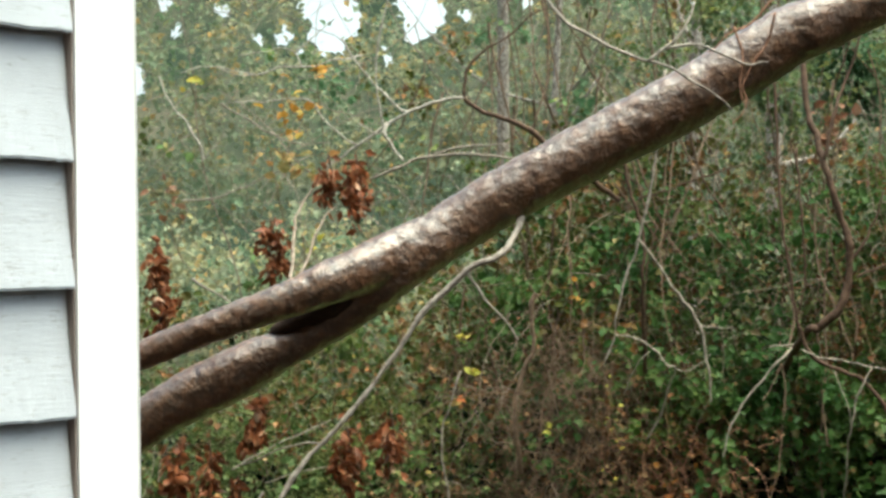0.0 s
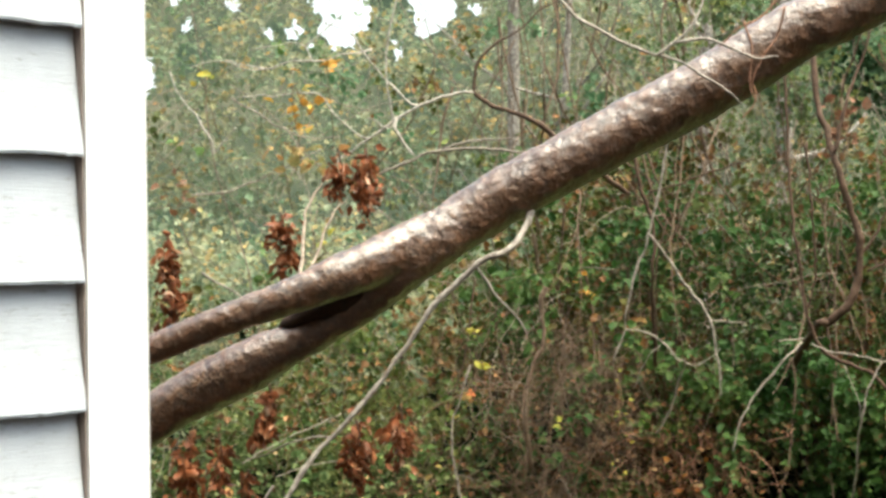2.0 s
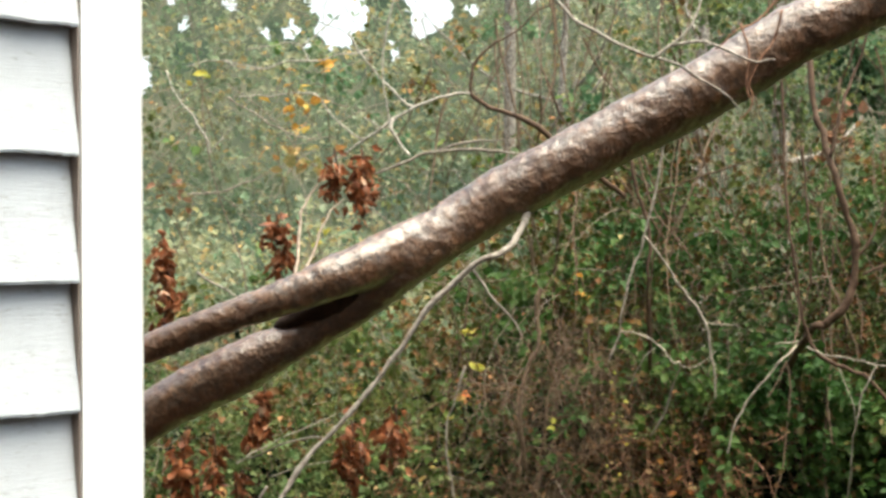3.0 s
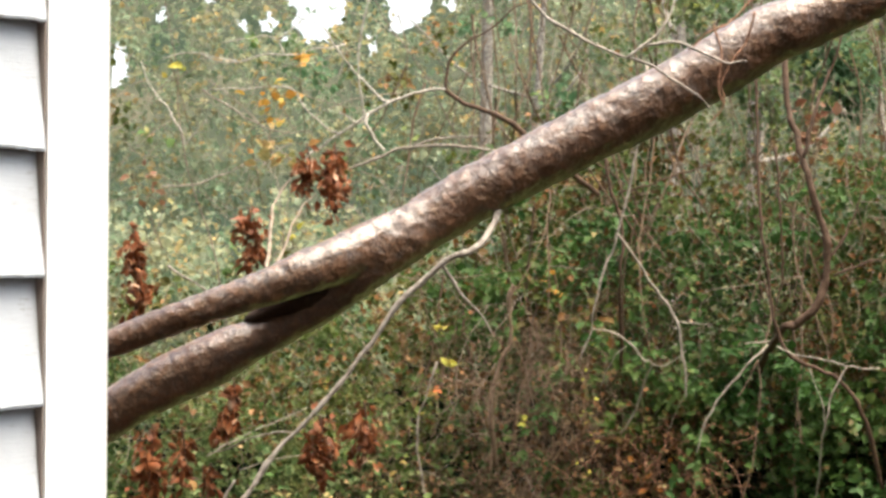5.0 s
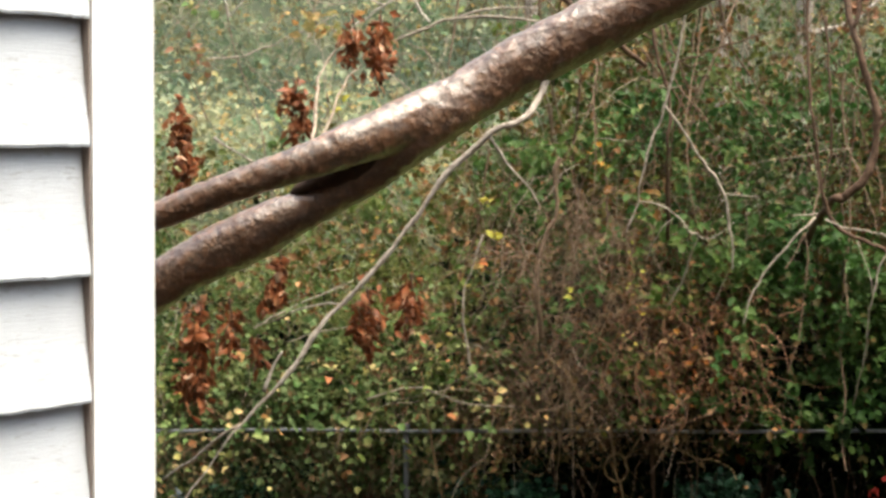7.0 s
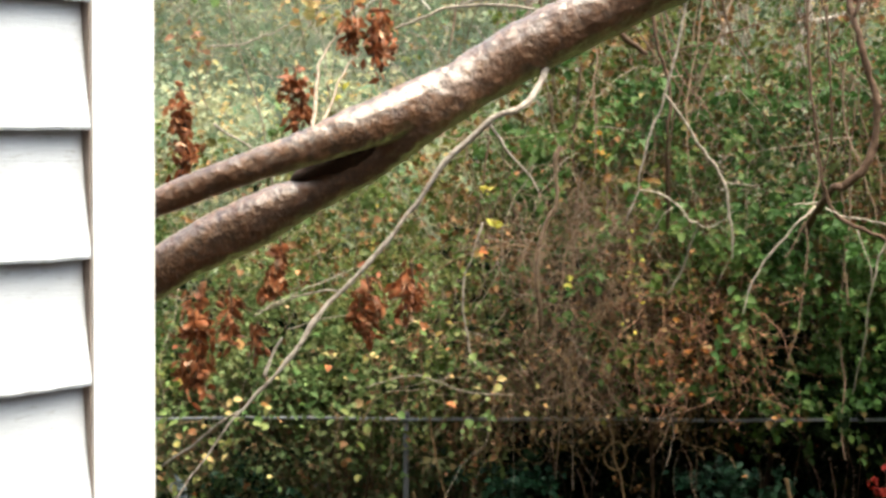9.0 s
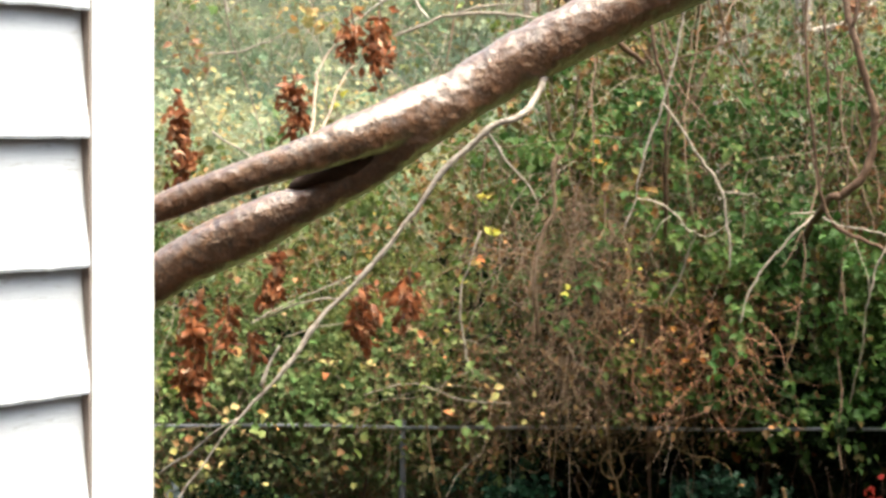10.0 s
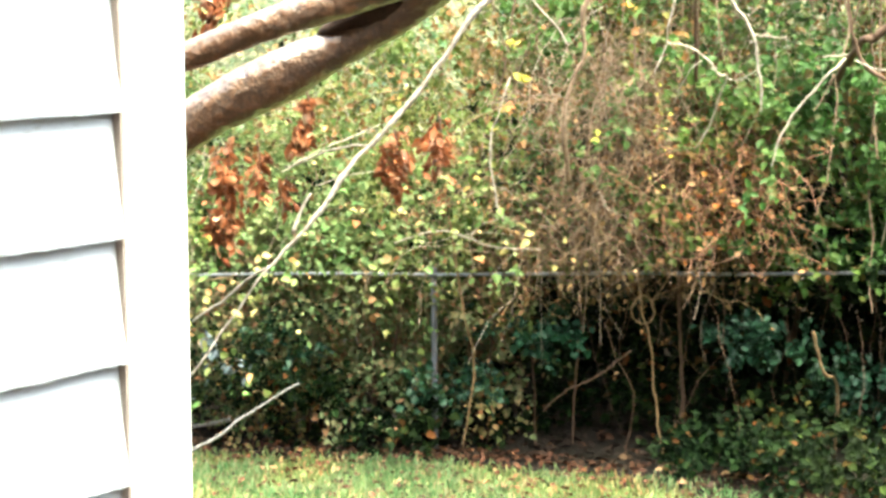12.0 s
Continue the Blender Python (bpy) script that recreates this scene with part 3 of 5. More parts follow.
def leaf_bunch(place, width, height, count):
    x, y, z = place
    stalk = limb("dead_sprig", [(x, y, z + height * 0.62), (x + 0.01, y, z + height * 0.2), (x - 0.005, y, z - height * 0.25)],
                 [0.004, 0.003], DARKSTEM, tree, "bunch of curled red-brown dead leaves", 5, 4)
    for i in range(count):
        p = Vector((x, y, z + 0.02)) + Vector(rng.normal(0, 1, 3) * np.array([width * 0.185, width * 0.18, height * 0.24]))
        size = rng.uniform(0.022, 0.058)
        ob = new("leaf", CURLED[int(rng.integers(len(CURLED)))])
        ob.parent = stalk
        ob.matrix_basis = Matrix.Translation(p) @ Euler((rng.normal(0, 0.68), rng.normal(0, 0.68), rng.uniform(0, 6.28))).to_matrix().to_4x4() \
            @ Matrix.Diagonal((size * 0.75, size * 0.75, size * 1.25, 1))


BUNCHES = [((-0.509, 6.85, 4.235), 0.09, 0.17, 26), ((-0.409, 6.85, 4.203), 0.13, 0.22, 40), ((-0.719, 6.85, 4.037), 0.12, 0.12, 24),
           ((-0.698, 6.85, 3.941), 0.08, 0.15, 22), ((-1.131, 6.85, 3.93), 0.08, 0.16, 22), ((-1.115, 6.85, 3.791), 0.11, 0.19, 32), ((-0.712, 6.4, 3.44), 0.07, 0.14, 16),
           ((-0.735, 6.4, 3.36), 0.1, 0.1, 16), ((-0.27, 6.4, 3.33), 0.1, 0.19, 34), ((-0.418, 6.4, 3.275), 0.115, 0.2, 42),
           ((-0.99, 6.4, 3.235), 0.13, 0.18, 34), ((-1.0, 6.4, 3.07), 0.13, 0.22, 40), ((-0.885, 6.42, 3.22), 0.06, 0.22, 22), ((-0.8, 6.5, 3.16), 0.055, 0.11, 12)]
for place, width, height, count in BUNCHES:
    leaf_bunch(place, width * 1.12, height * 1.05, int(count * 3.0))

# ---- fence ----
FENCE_Y = 13.8
fence = tagged(empty("boundary_fence", (-0.72, FENCE_Y, GROUND)), "weathered galvanised steel fence overgrown with vines", "fence")
posts = [-6.8, -3.75, -0.72, 2.95, 6.0]


def rail_height(x):
    return 1.762 + 0.0104 * x


for a, b in zip(posts[:-1], posts[1:]):
    pts = [(x, FENCE_Y, rail_height(x) + 0.006 * math.sin(3 * x)) for x in np.linspace(a + 0.001, b - 0.001, 6)]
    limb("top_rail", pts, [0.013, 0.013], STEEL, fence, "", 12, 3)
for x in posts:
    limb("post", [(x, FENCE_Y + 0.03, GROUND - 0.15), (x - 0.01, FENCE_Y + 0.03, 1.1), (x - 0.015, FENCE_Y + 0.03, rail_height(x) - 0.02)],
         [0.022, 0.022], POST, fence, "dark weathered steel post", 12, 3)
    limb("post_cap", [(x - 0.015, FENCE_Y + 0.03, rail_height(x) - 0.02), (x - 0.015, FENCE_Y + 0.03, rail_height(x) + 0.035),
                      (x - 0.015, FENCE_Y + 0.03, rail_height(x) + 0.05)], [0.028, 0.026, 0.008], POST, fence, "", 12, 3)

# ---- single stems and twigs ----
def twig(name, lines, material, label, category):
    """A bare branch of several strokes, each (points, thick radius, thin radius)."""
    first = lines[0][0][0]
    thing = tagged(empty(name, first), label, category)
    for points, thick, thin in lines:
        limb("branch", points, [thick * 0.56, thin * 0.56], material, thing, "", 7, 9, 0.2, 0.4, 0.0, 0.013)
    return thing


twig("hooked_branch", [([(0.9, 12.6, 4.36), (0.596, 12.4, 4.581), (0.34, 12.3, 4.779), (0.194, 12.3, 4.876), (-0.002, 12.3, 4.933), (-0.105, 12.3, 5.023)], 0.03, 0.03),
                       ([(-0.105, 12.3, 5.023), (-0.106, 12.3, 5.125), (-0.063, 12.3, 5.238), (0.038, 12.3, 5.33), (0.186, 12.3, 5.414), (0.316, 12.3, 5.542),
                         (0.48, 12.3, 5.6)], 0.022, 0.008)],
     DARKSTEM, "dark hooked bare branch above the thicket", "branch")
twig("bare_branch", [([(-0.105, 12.3, 5.023), (-0.25, 12.3, 5.011), (-0.432, 12.3, 4.952), (-0.57, 12.3, 4.882), (-0.725, 12.3, 4.779), (-0.885, 12.3, 4.665),
                       (-0.986, 12.3, 4.599), (-1.09, 12.3, 4.45)], 0.024, 0.01),
                     ([(-0.432, 12.3, 4.945), (-0.523, 12.3, 4.962), (-0.659, 12.3, 5.096), (-0.799, 12.3, 5.256), (-0.892, 12.3, 5.416)], 0.018, 0.009),
                     ([(-0.725, 12.3, 4.779), (-0.816, 12.3, 4.738), (-0.941, 12.3, 4.825), (-1.044, 12.3, 4.937), (-1.136, 12.3, 5.031), (-1.388, 12.3, 5.019),
                       (-1.63, 12.3, 5.014)], 0.014, 0.008),
                     ([(-0.612, 12.28, 4.86), (-0.612, 12.25, 4.78), (-0.553, 12.25, 4.689), (-0.498, 12.25, 4.624)], 0.019, 0.013),
                     ([(-0.57, 12.3, 4.882), (-0.656, 12.28, 4.805), (-0.795, 12.28, 4.869)], 0.01, 0.006),
                     ([(-0.63, 12.3, 4.84), (-0.645, 12.28, 4.92), (-0.666, 12.28, 5.096), (-0.661, 12.28, 5.326), (-0.588, 12.3, 5.7)], 0.013, 0.009)],
     BLEACHED, "pale forked bare branch among green vines", "branch")
twig("bare_branch", [([(0.3, 12.4, 4.62), (0.16, 12.3, 4.632), (-0.091, 12.3, 4.66), (-0.316, 12.3, 4.647), (-0.451, 12.3, 4.624), (-0.567, 12.3, 4.565),
                       (-0.723, 12.3, 4.509)], 0.02, 0.014),
                     ([(-0.316, 12.3, 4.65), (-0.135, 12.3, 4.71), (0.18, 12.3, 4.716)], 0.014, 0.012),
                     ([(-0.316, 12.3, 4.65), (-0.25, 12.28, 4.74), (-0.29, 12.28, 4.83)], 0.01, 0.005)], PALE, "grey bare branch among green vines", "branch")
twig("bare_branch", [([(-0.78, 12.5, 5.33), (-0.854, 12.4, 5.299), (-0.982, 12.4, 5.287), (-1.116, 12.4, 5.247), (-1.277, 12.4, 5.257), (-1.456, 12.4, 5.201),
                       (-1.595, 12.4, 5.207), (-1.72, 12.4, 5.261)], 0.013, 0.009),
                     ([(-1.456, 12.4, 5.201), (-1.6, 12.4, 5.235), (-1.775, 12.4, 5.261), (-1.96, 12.4, 5.216)], 0.009, 0.006),
                     ([(-1.16, 12.4, 5.25), (-1.253, 12.4, 5.366), (-1.571, 12.4, 5.321)], 0.009, 0.005),
                     ([(-1.2, 12.4, 5.35), (-1.071, 12.4, 5.458), (-0.95, 12.4, 5.56)], 0.009, 0.006)],
     BLEACHED, "pale crooked twig below the bright sky", "branch")
twig("bare_twig", [([(-1.884, 12.3, 4.87), (-1.85, 12.3, 4.8), (-1.817, 12.3, 4.749), (-1.794, 12.3, 4.647)], 0.02, 0.012),
                   ([(-1.794, 12.3, 4.647), (-1.72, 12.3, 4.73), (-1.65, 12.3, 4.82)], 0.008, 0.005),
                   ([(-1.884, 12.3, 4.87), (-2.0, 12.35, 5.0), (-2.1, 12.4, 5.2)], 0.009, 0.006)],
     BLEACHED, "short bleached twig among leaves", "twig")
twig("bare_twig", [([(-1.95, 12.3, 4.385), (-1.722, 12.3, 4.4), (-1.588, 12.3, 4.445), (-1.405, 12.3, 4.526), (-1.245, 12.3, 4.597), (-1.1, 12.4, 4.68)], 0.013, 0.006)],
     PALE, "thin straw-coloured twig over leaves", "twig")
twig("bare_twig", [([(-1.7, 12.4, 5.02), (-1.523, 12.35, 4.912), (-1.339, 12.3, 4.8), (-1.203, 12.3, 4.743), (-0.977, 12.3, 4.744)], 0.013, 0.007)],
     PALE, "thin grey twig curving among leaves", "twig")
twig("hanging_twig", [([(1.2, 12.5, 5.2), (1.155, 12.4, 4.839), (1.12, 12.4, 4.614), (1.086, 12.4, 4.411), (1.009, 12.4, 4.095), (0.913, 12.4, 3.829), (0.857, 12.4, 3.626),
                        (0.847, 12.4, 3.488), (0.773, 12.4, 3.284)], 0.019, 0.011),
                      ([(1.015, 12.4, 4.095), (1.173, 12.4, 3.875), (1.275, 12.4, 3.717), (1.392, 12.4, 3.537), (1.433, 12.4, 3.313), (1.456, 12.4, 3.179), (1.453, 12.4, 3.046)],
                       0.018, 0.013),
                      ([(0.847, 12.4, 3.492), (0.995, 12.4, 3.457), (1.108, 12.4, 3.378), (1.199, 12.4, 3.267)], 0.013, 0.009),
                      ([(1.39, 12.4, 3.535), (1.5, 12.4, 3.53), (1.62, 12.45, 3.517)], 0.008, 0.004)], PALE, "thin pale forked twig hanging over vines", "twig")
twig("arched_branch", [([(2.006, 12.6, 3.38), (1.916, 12.4, 3.318), (1.784, 12.4, 3.183), (1.648, 12.4, 3.001), (1.57, 12.4, 2.844), (1.528, 12.4, 2.69)], 0.014, 0.012),
                       ([(1.847, 12.45, 3.386), (2.005, 12.5, 3.409)], 0.01, 0.012)], PALE,
     "pale arched dead branch over ivy", "branch")
twig("arched_branch", [([(2.1, 12.75, 3.36), (2.186, 12.6, 3.32), (2.341, 12.5, 3.29), (2.499, 12.4, 3.259), (2.7, 12.4, 3.24)], 0.011, 0.009),
                       ([(2.488, 12.4, 3.258), (2.4, 12.4, 3.056), (2.354, 12.4, 2.875), (2.344, 12.5, 2.694), (2.356, 12.6, 2.514), (2.33, 12.9, 2.1)], 0.012, 0.011),
                       ([(2.26, 12.45, 3.23), (2.331, 12.4, 3.033), (2.352, 12.4, 2.878)], 0.008, 0.006)], PALE,
     "grey dead branch hanging in the ivy", "branch")
twig("dark_sapling", [([(2.2, 13.3, 6.2), (2.19, 13.0, 5.071), (2.249, 12.9, 4.77), (2.303, 12.8, 4.488), (2.372, 12.8, 4.255), (2.422, 12.8, 4.094), (2.437, 12.8, 3.955),
                        (2.416, 12.8, 3.767), (2.357, 12.8, 3.627), (2.242, 12.85, 3.506), (2.153, 13.0, 3.437), (2.1, 14.1, 2.8), (2.05, 15.6, GROUND - 0.05)], 0.042, 0.05),
                      ([(2.65, 13.0, 5.9), (2.529, 12.9, 5.4), (2.459, 12.9, 5.189), (2.367, 12.85, 4.978), (2.276, 12.8, 4.619)], 0.016, 0.024),
                      ([(1.98, 13.1, 5.6), (1.988, 12.9, 4.504), (2.006, 12.8, 4.09), (2.041, 12.8, 3.857), (2.081, 12.8, 3.575), (2.127, 12.8, 3.414), (2.199, 12.8, 3.295),
                        (2.386, 12.8, 3.206), (2.548, 12.8, 3.114), (2.691, 12.8, 2.879), (2.85, 13.0, 2.4)], 0.018, 0.026),
                      ([(2.8, 12.8, 3.95), (2.714, 12.8, 3.931), (2.476, 12.8, 3.838)], 0.011, 0.02),
                      ([(2.66, 12.8, 4.4), (2.608, 12.8, 4.246), (2.541, 12.8, 4.095), (2.449, 12.8, 3.943)], 0.013, 0.02),
                      ([(2.1, 12.9, 4.7), (2.121, 12.8, 4.242), (2.135, 12.8, 3.809), (2.085, 12.8, 3.6)], 0.014, 0.016)], DARKSTEM,
     "dark twisting sapling stems behind the fence", "sapling")
twig("dark_twig", [([(1.05, 12.9, 4.38), (1.264, 12.8, 4.442), (1.44, 12.8, 4.504), (1.75, 12.8, 4.6)], 0.015, 0.01),
                   ([(0.93, 12.9, 4.75), (0.954, 12.8, 4.609), (0.994, 12.8, 4.383), (1.071, 12.8, 4.127), (1.055, 12.8, 3.78), (1.1, 13.2, 3.2)], 0.018, 0.02)], DARKSTEM,
     "dark brown crossing twigs in the vines", "twig")
twig("bare_twig", [([(-1.731, 13.0, 2.576), (-1.513, 13.0, 2.704), (-1.276, 13.0, 2.807), (-1.05, 13.1, 2.9)], 0.012, 0.007),
                   ([(-1.5, 13.0, 2.48), (-1.25, 13.0, 2.56), (-0.95, 13.1, 2.6)], 0.008, 0.005)],
     PALE, "thin grey twigs over the light leaves", "twig")
twig("bare_twig", [([(-0.964, 13.1, 2.086), (-0.649, 13.1, 2.168), (-0.452, 13.1, 2.118), (-0.236, 13.1, 2.052), (0.05, 13.2, 2.03)], 0.012, 0.008),
                   ([(-0.45, 13.1, 2.118), (-0.38, 13.1, 2.2), (-0.25, 13.1, 2.25)], 0.007, 0.004)],
     PALE, "twisted tan twig above the fence rail", "twig")
twig("bare_twig", [([(-0.163, 13.1, 3.228), (-0.24, 13.1, 3.014), (-0.305, 13.1, 2.741), (-0.276, 13.1, 2.467), (-0.217, 13.1, 2.231)], 0.016, 0.012)],
     PALE, "upright pale dead stem above the rail", "twig")
twig("arched_twig", [([(1.2, 12.6, 3.27), (1.262, 12.7, 3.251), (1.22, 12.8, 3.097), (1.173, 12.9, 2.923), (1.08, 13.0, 2.75)], 0.012, 0.014),
                     ([(1.262, 12.7, 3.251), (1.358, 12.7, 3.232), (1.49, 12.7, 3.328)], 0.009, 0.006),
                     ([(0.93, 12.8, 3.08), (1.0, 12.7, 3.28), (1.1, 12.7, 3.36)], 0.008, 0.007)],
     PALE, "grey twig arching back down over the tangle", "twig")
twig("dead_stem", [([(0.36, 13.2, 3.75), (0.316, 13.2, 3.632), (0.338, 13.2, 3.402), (0.25, 13.2, 3.171), (0.2, 13.2, 2.9), (0.24, 13.3, 2.5)], 0.026, 0.03)],
     GREYVINE, "upright pink-grey dead stem in the tangle", "stem")
twig("fallen_twig", [([(0.695, 13.6, 1.243), (0.461, 13.65, 1.038), (0.225, 13.7, 0.914), (0.068, 13.75, 0.749)], 0.012, 0.008)],
     DARKSTEM, "thin dark twig slanting below the rail", "twig")
twig("arched_vine", [([(-1.05, 13.2, 2.3), (-0.83, 13, 2.62), (-0.37, 13, 2.97), (0.03, 13, 3.07), (0.3, 13.2, 3.0)], 0.011, 0.006)], DRYVINE,
     "dry brown vine arching over leaves", "vine")
twig("hanging_vine", [([(-0.51, 13.6, 0.5), (-0.43, 13.6, 1.1), (-0.5, 13.6, 1.48), (-0.62, 13.7, 2.2)], 0.013, 0.01)], DRYVINE,
     "dry vine hanging down the fence to the grass", "vine")
twig("hanging_vine", [([(0.95, 13.6, 0.45), (0.9, 13.6, 0.7), (0.83, 13.6, 1.32), (0.77, 13.65, 1.57), (0.7, 13.7, 2.4)], 0.014, 0.01)], DRYVINE,
     "dry vine hanging down the fence to the grass", "vine")
twig("fallen_stick", [([(-2.95, 12.6, GROUND), (-2.25, 12.6, 0.74), (-1.95, 12.8, 0.93), (-1.62, 13.0, 1.11)], 0.02, 0.012)], GREYSTICK,
     "bleached straight stick leaning out of the grass", "stick")


for x, top, lean, thick in ((-1.75, 1.9, 0.06, 0.016), (-0.3, 2.0, -0.05, 0.015), (-0.05, 1.95, 0.07, 0.014), (-1.21, 1.9, 0.02, 0.026), (-1.0, 1.95, -0.1, 0.02), (1.07, 2.2, 0.05, 0.03), (0.35, 2.1, -0.06, 0.014)):
    twig("sapling_stem", [([(x + lean, 14.12, GROUND - 0.05), (x + lean * 0.6, 14.1, 1.0), (x, 14.1, 1.5), (x - 0.02, 14.15, top)], thick, thick * 0.8)], DARKSTEM,
         "dark red-brown upright stem behind the fence", "stem")
ring = [(0.78 + 0.085 * math.cos(a), 13.62 + 0.02 * math.sin(2 * a), 1.53 + 0.1 * math.sin(a)) for a in np.linspace(0.4, 6.9, 9)]
twig("looped_vine", [(ring + [(0.95, 13.65, 1.75), (1.05, 13.7, 2.1)], 0.013, 0.009)], DRYVINE, "brown vine curled into a loop below the rail", "vine")
twig("broken_stub", [([(1.98, 13.55, 1.4), (2.03, 13.55, 1.22), (2.08, 13.55, 1.1), (2.17, 13.6, 1.0), (2.2, 13.8, 0.42)], 0.022, 0.026)], DRYVINE,
     "bent brown broken stem by the fence", "stem")
twig("fallen_branch", [([(-2.6, 14.15, 0.5), (-1.9, 14.1, 0.66), (-1.5, 14.1, 0.67), (-1.1, 14.2, 0.62), (-0.9, 14.3, 0.44)], 0.026, 0.018)], DEADWOOD,
     "grey fallen branch lying behind the fence", "branch")


def flat_leaf(seed):
    """A pointed, slightly cupped leaf, 1 m long."""
    r = np.random.default_rng(seed)
    verts, faces = [], []
    for s, w in ((0.0, 0.02), (0.2, 0.26), (0.45, 0.36), (0.72, 0.24), (1.0, 0.02)):
        for k in (-1, 0, 1):
            verts.append((k * w, s, abs(k) * w * 0.35 - 0.25 * s * s + r.uniform(-0.03, 0.03)))
    for i in range(4):
        for k in range(2):
            j = i * 3 + k
            faces.append((j, j + 1, j + 4, j + 3))
    return verts, faces


def leaf_spray(place, count, spread, size, material, label, drop=0.0):
    """A thin twig with single leaves on it."""
    thing = tagged(empty("leaf_spray", place), label, "leaves", "leaf sprays")
    x, y, z = place
    limb("twig", [(x - spread - 0.15, y + 2.2, z - 0.35), (x - spread, y + 0.1, z + spread * 0.6 + drop * 0.5), (x, y, z), (x + spread * 0.8, y + 0.05, z - spread * 0.4 - drop * 0.5)],
         [0.004, 0.002], DRYVINE, thing, "", 5, 6, 0, 0, 0, 0.02)
    shapes = []
    for i in range(3):
        me = bpy.data.meshes.new("leaf")
        verts, faces = flat_leaf(i)
        me.from_pydata(verts, [], faces)
        me.materials.append(material)
        shapes.append(me)
    for i in range(count):
        ob = new("leaf", shapes[i % 3])
        ob.parent = thing
        p = rng.normal(0, 1, 3) * np.array([spread * 0.6, 0.05, spread * 0.5 + drop * 0.3])
        d = size * rng.uniform(0.7, 1.3)
        ob.matrix_basis = Matrix.Translation(p) @ Euler((rng.normal(0.6, 0.6), rng.normal(0, 0.6), rng.uniform(0, 6.28))).to_matrix().to_4x4() \
            @ Matrix.Diagonal((d, d, d, 1))


PEACH = leaf_material("peach_leaf", [(0.0, (0.24, 0.22, 0.08)), (0.5, (0.36, 0.25, 0.11)), (0.95, (0.4, 0.2, 0.08))], 0.35, 0.6, True)
ORANGE = leaf_material("orange_leaf", [(0.0, (0.3, 0.16, 0.04)), (0.5, (0.45, 0.2, 0.04)), (0.95, (0.4, 0.28, 0.06))], 0.35, 0.6, True)
BRIGHT = leaf_material("yellow_leaf", [(0.0, (0.22, 0.22, 0.045)), (0.5, (0.33, 0.28, 0.045)), (0.95, (0.4, 0.3, 0.07))], 0.35, 0.6, True)
RUSTLEAF = leaf_material("rust_leaf", [(0.0, (0.12, 0.035, 0.01)), (0.6, (0.2, 0.065, 0.015)), (0.95, (0.3, 0.13, 0.03))], 0.35, 0.6, True)
BROWN = leaf_material("brown_leaf", [(0.0, (0.12, 0.05, 0.03)), (0.5, (0.2, 0.09, 0.05)), (0.95, (0.28, 0.15, 0.1))], 0.25, 0.6, True)
leaf_spray((-1.18, 12.0, 4.59), 34, 0.15, 0.07, PEACH, "spray of peach and cream autumn leaves")
leaf_spray((-1.17, 12.0, 4.92), 26, 0.09, 0.065, ORANGE, "spray of orange autumn leaves", 0.12)
leaf_spray((-1.01, 12.0, 5.18), 6, 0.03, 0.08, ORANGE, "few orange leaves on a thin twig")
leaf_spray((-1.8, 12.0, 5.12), 7, 0.05, 0.055, BRIGHT, "few yellow leaves on a thin twig")
leaf_spray((-0.14, 12.5, 3.46), 5, 0.035, 0.06, BRIGHT, "small bright yellow leaf cluster")
leaf_spray((-0.07, 12.5, 3.24), 4, 0.03, 0.06, BRIGHT, "small bright yellow leaf cluster")
leaf_spray((0.62, 13.0, 3.71), 7, 0.07, 0.05, ORANGE, "spray of dull orange leaves", 0.05)
leaf_spray((-1.09, 12.0, 4.06), 8, 0.05, 0.055, BRIGHT, "small yellow-green leaf cluster", 0.08)
leaf_spray((0.41, 12.5, 2.87), 4, 0.04, 0.055, BRIGHT, "small cream and yellow leaf cluster", 0.05)
leaf_spray((0.85, 12.8, 2.84), 14, 0.05, 0.036, BRIGHT, "hanging string of yellow-green leaves", 0.5)
leaf_spray((2.4, 13.2, 4.83), 24, 0.1, 0.08, BROWN, "hanging bunch of withered brown leaves", 0.2)
leaf_spray((-1.97, 12.0, 4.34), 14, 0.12, 0.06, BROWN, "spray of withered purple-brown leaves", 0.05)
leaf_spray((-0.9, 12.5, 2.35), 3, 0.03, 0.08, PEACH, "few cream leaves on a thin twig")
leaf_spray((0.0, 13.0, 2.05), 14, 0.25, 0.065, PEACH, "spray of tan and cream dead leaves")
leaf_spray((1.25, 13.2, 2.25), 34, 0.24, 0.055, RUSTLEAF, "spray of rusty orange leaves")
WHITE = leaf_material("pale_leaf", [(0.0, (0.03, 0.04, 0.045)), (0.95, (0.075, 0.085, 0.095))], 0.2, 0.5, True)
# Pale leaves added in place of a whitish patch of unknown make.
leaf_spray((-2.26, 13.0, 1.24), 12, 0.07, 0.085, WHITE, "large pale grey-white leaf spray added for an unknown pale patch", 0.22)
leaf_spray((-2.06, 13.0, 1.19), 9, 0.09, 0.065, WHITE, "few pale grey-white leaves added for an unknown pale patch")
leaf_spray((-1.7, 12.3, 1.95), 14, 0.3, 0.07, PEACH, "spray of large peach and yellow leaves", 0.1)


# ---- thicket ----
def face_y(x, z):
    """The uneven front of the thicket."""
    return 14.0 + 0.35 * np.sin(1.7 * x + 0.6) * np.cos(1.3 * z) + 0.22 * np.maximum(0, z - 3.0)


def seeds(n, x, z, depth, front=0.0):
    xs, zs = rng.uniform(*x, n), rng.uniform(*z, n)
    ys = face_y(xs, zs) + front + depth * rng.beta(1.2, 2.2, n)
    return np.stack([xs, ys, zs], 1)


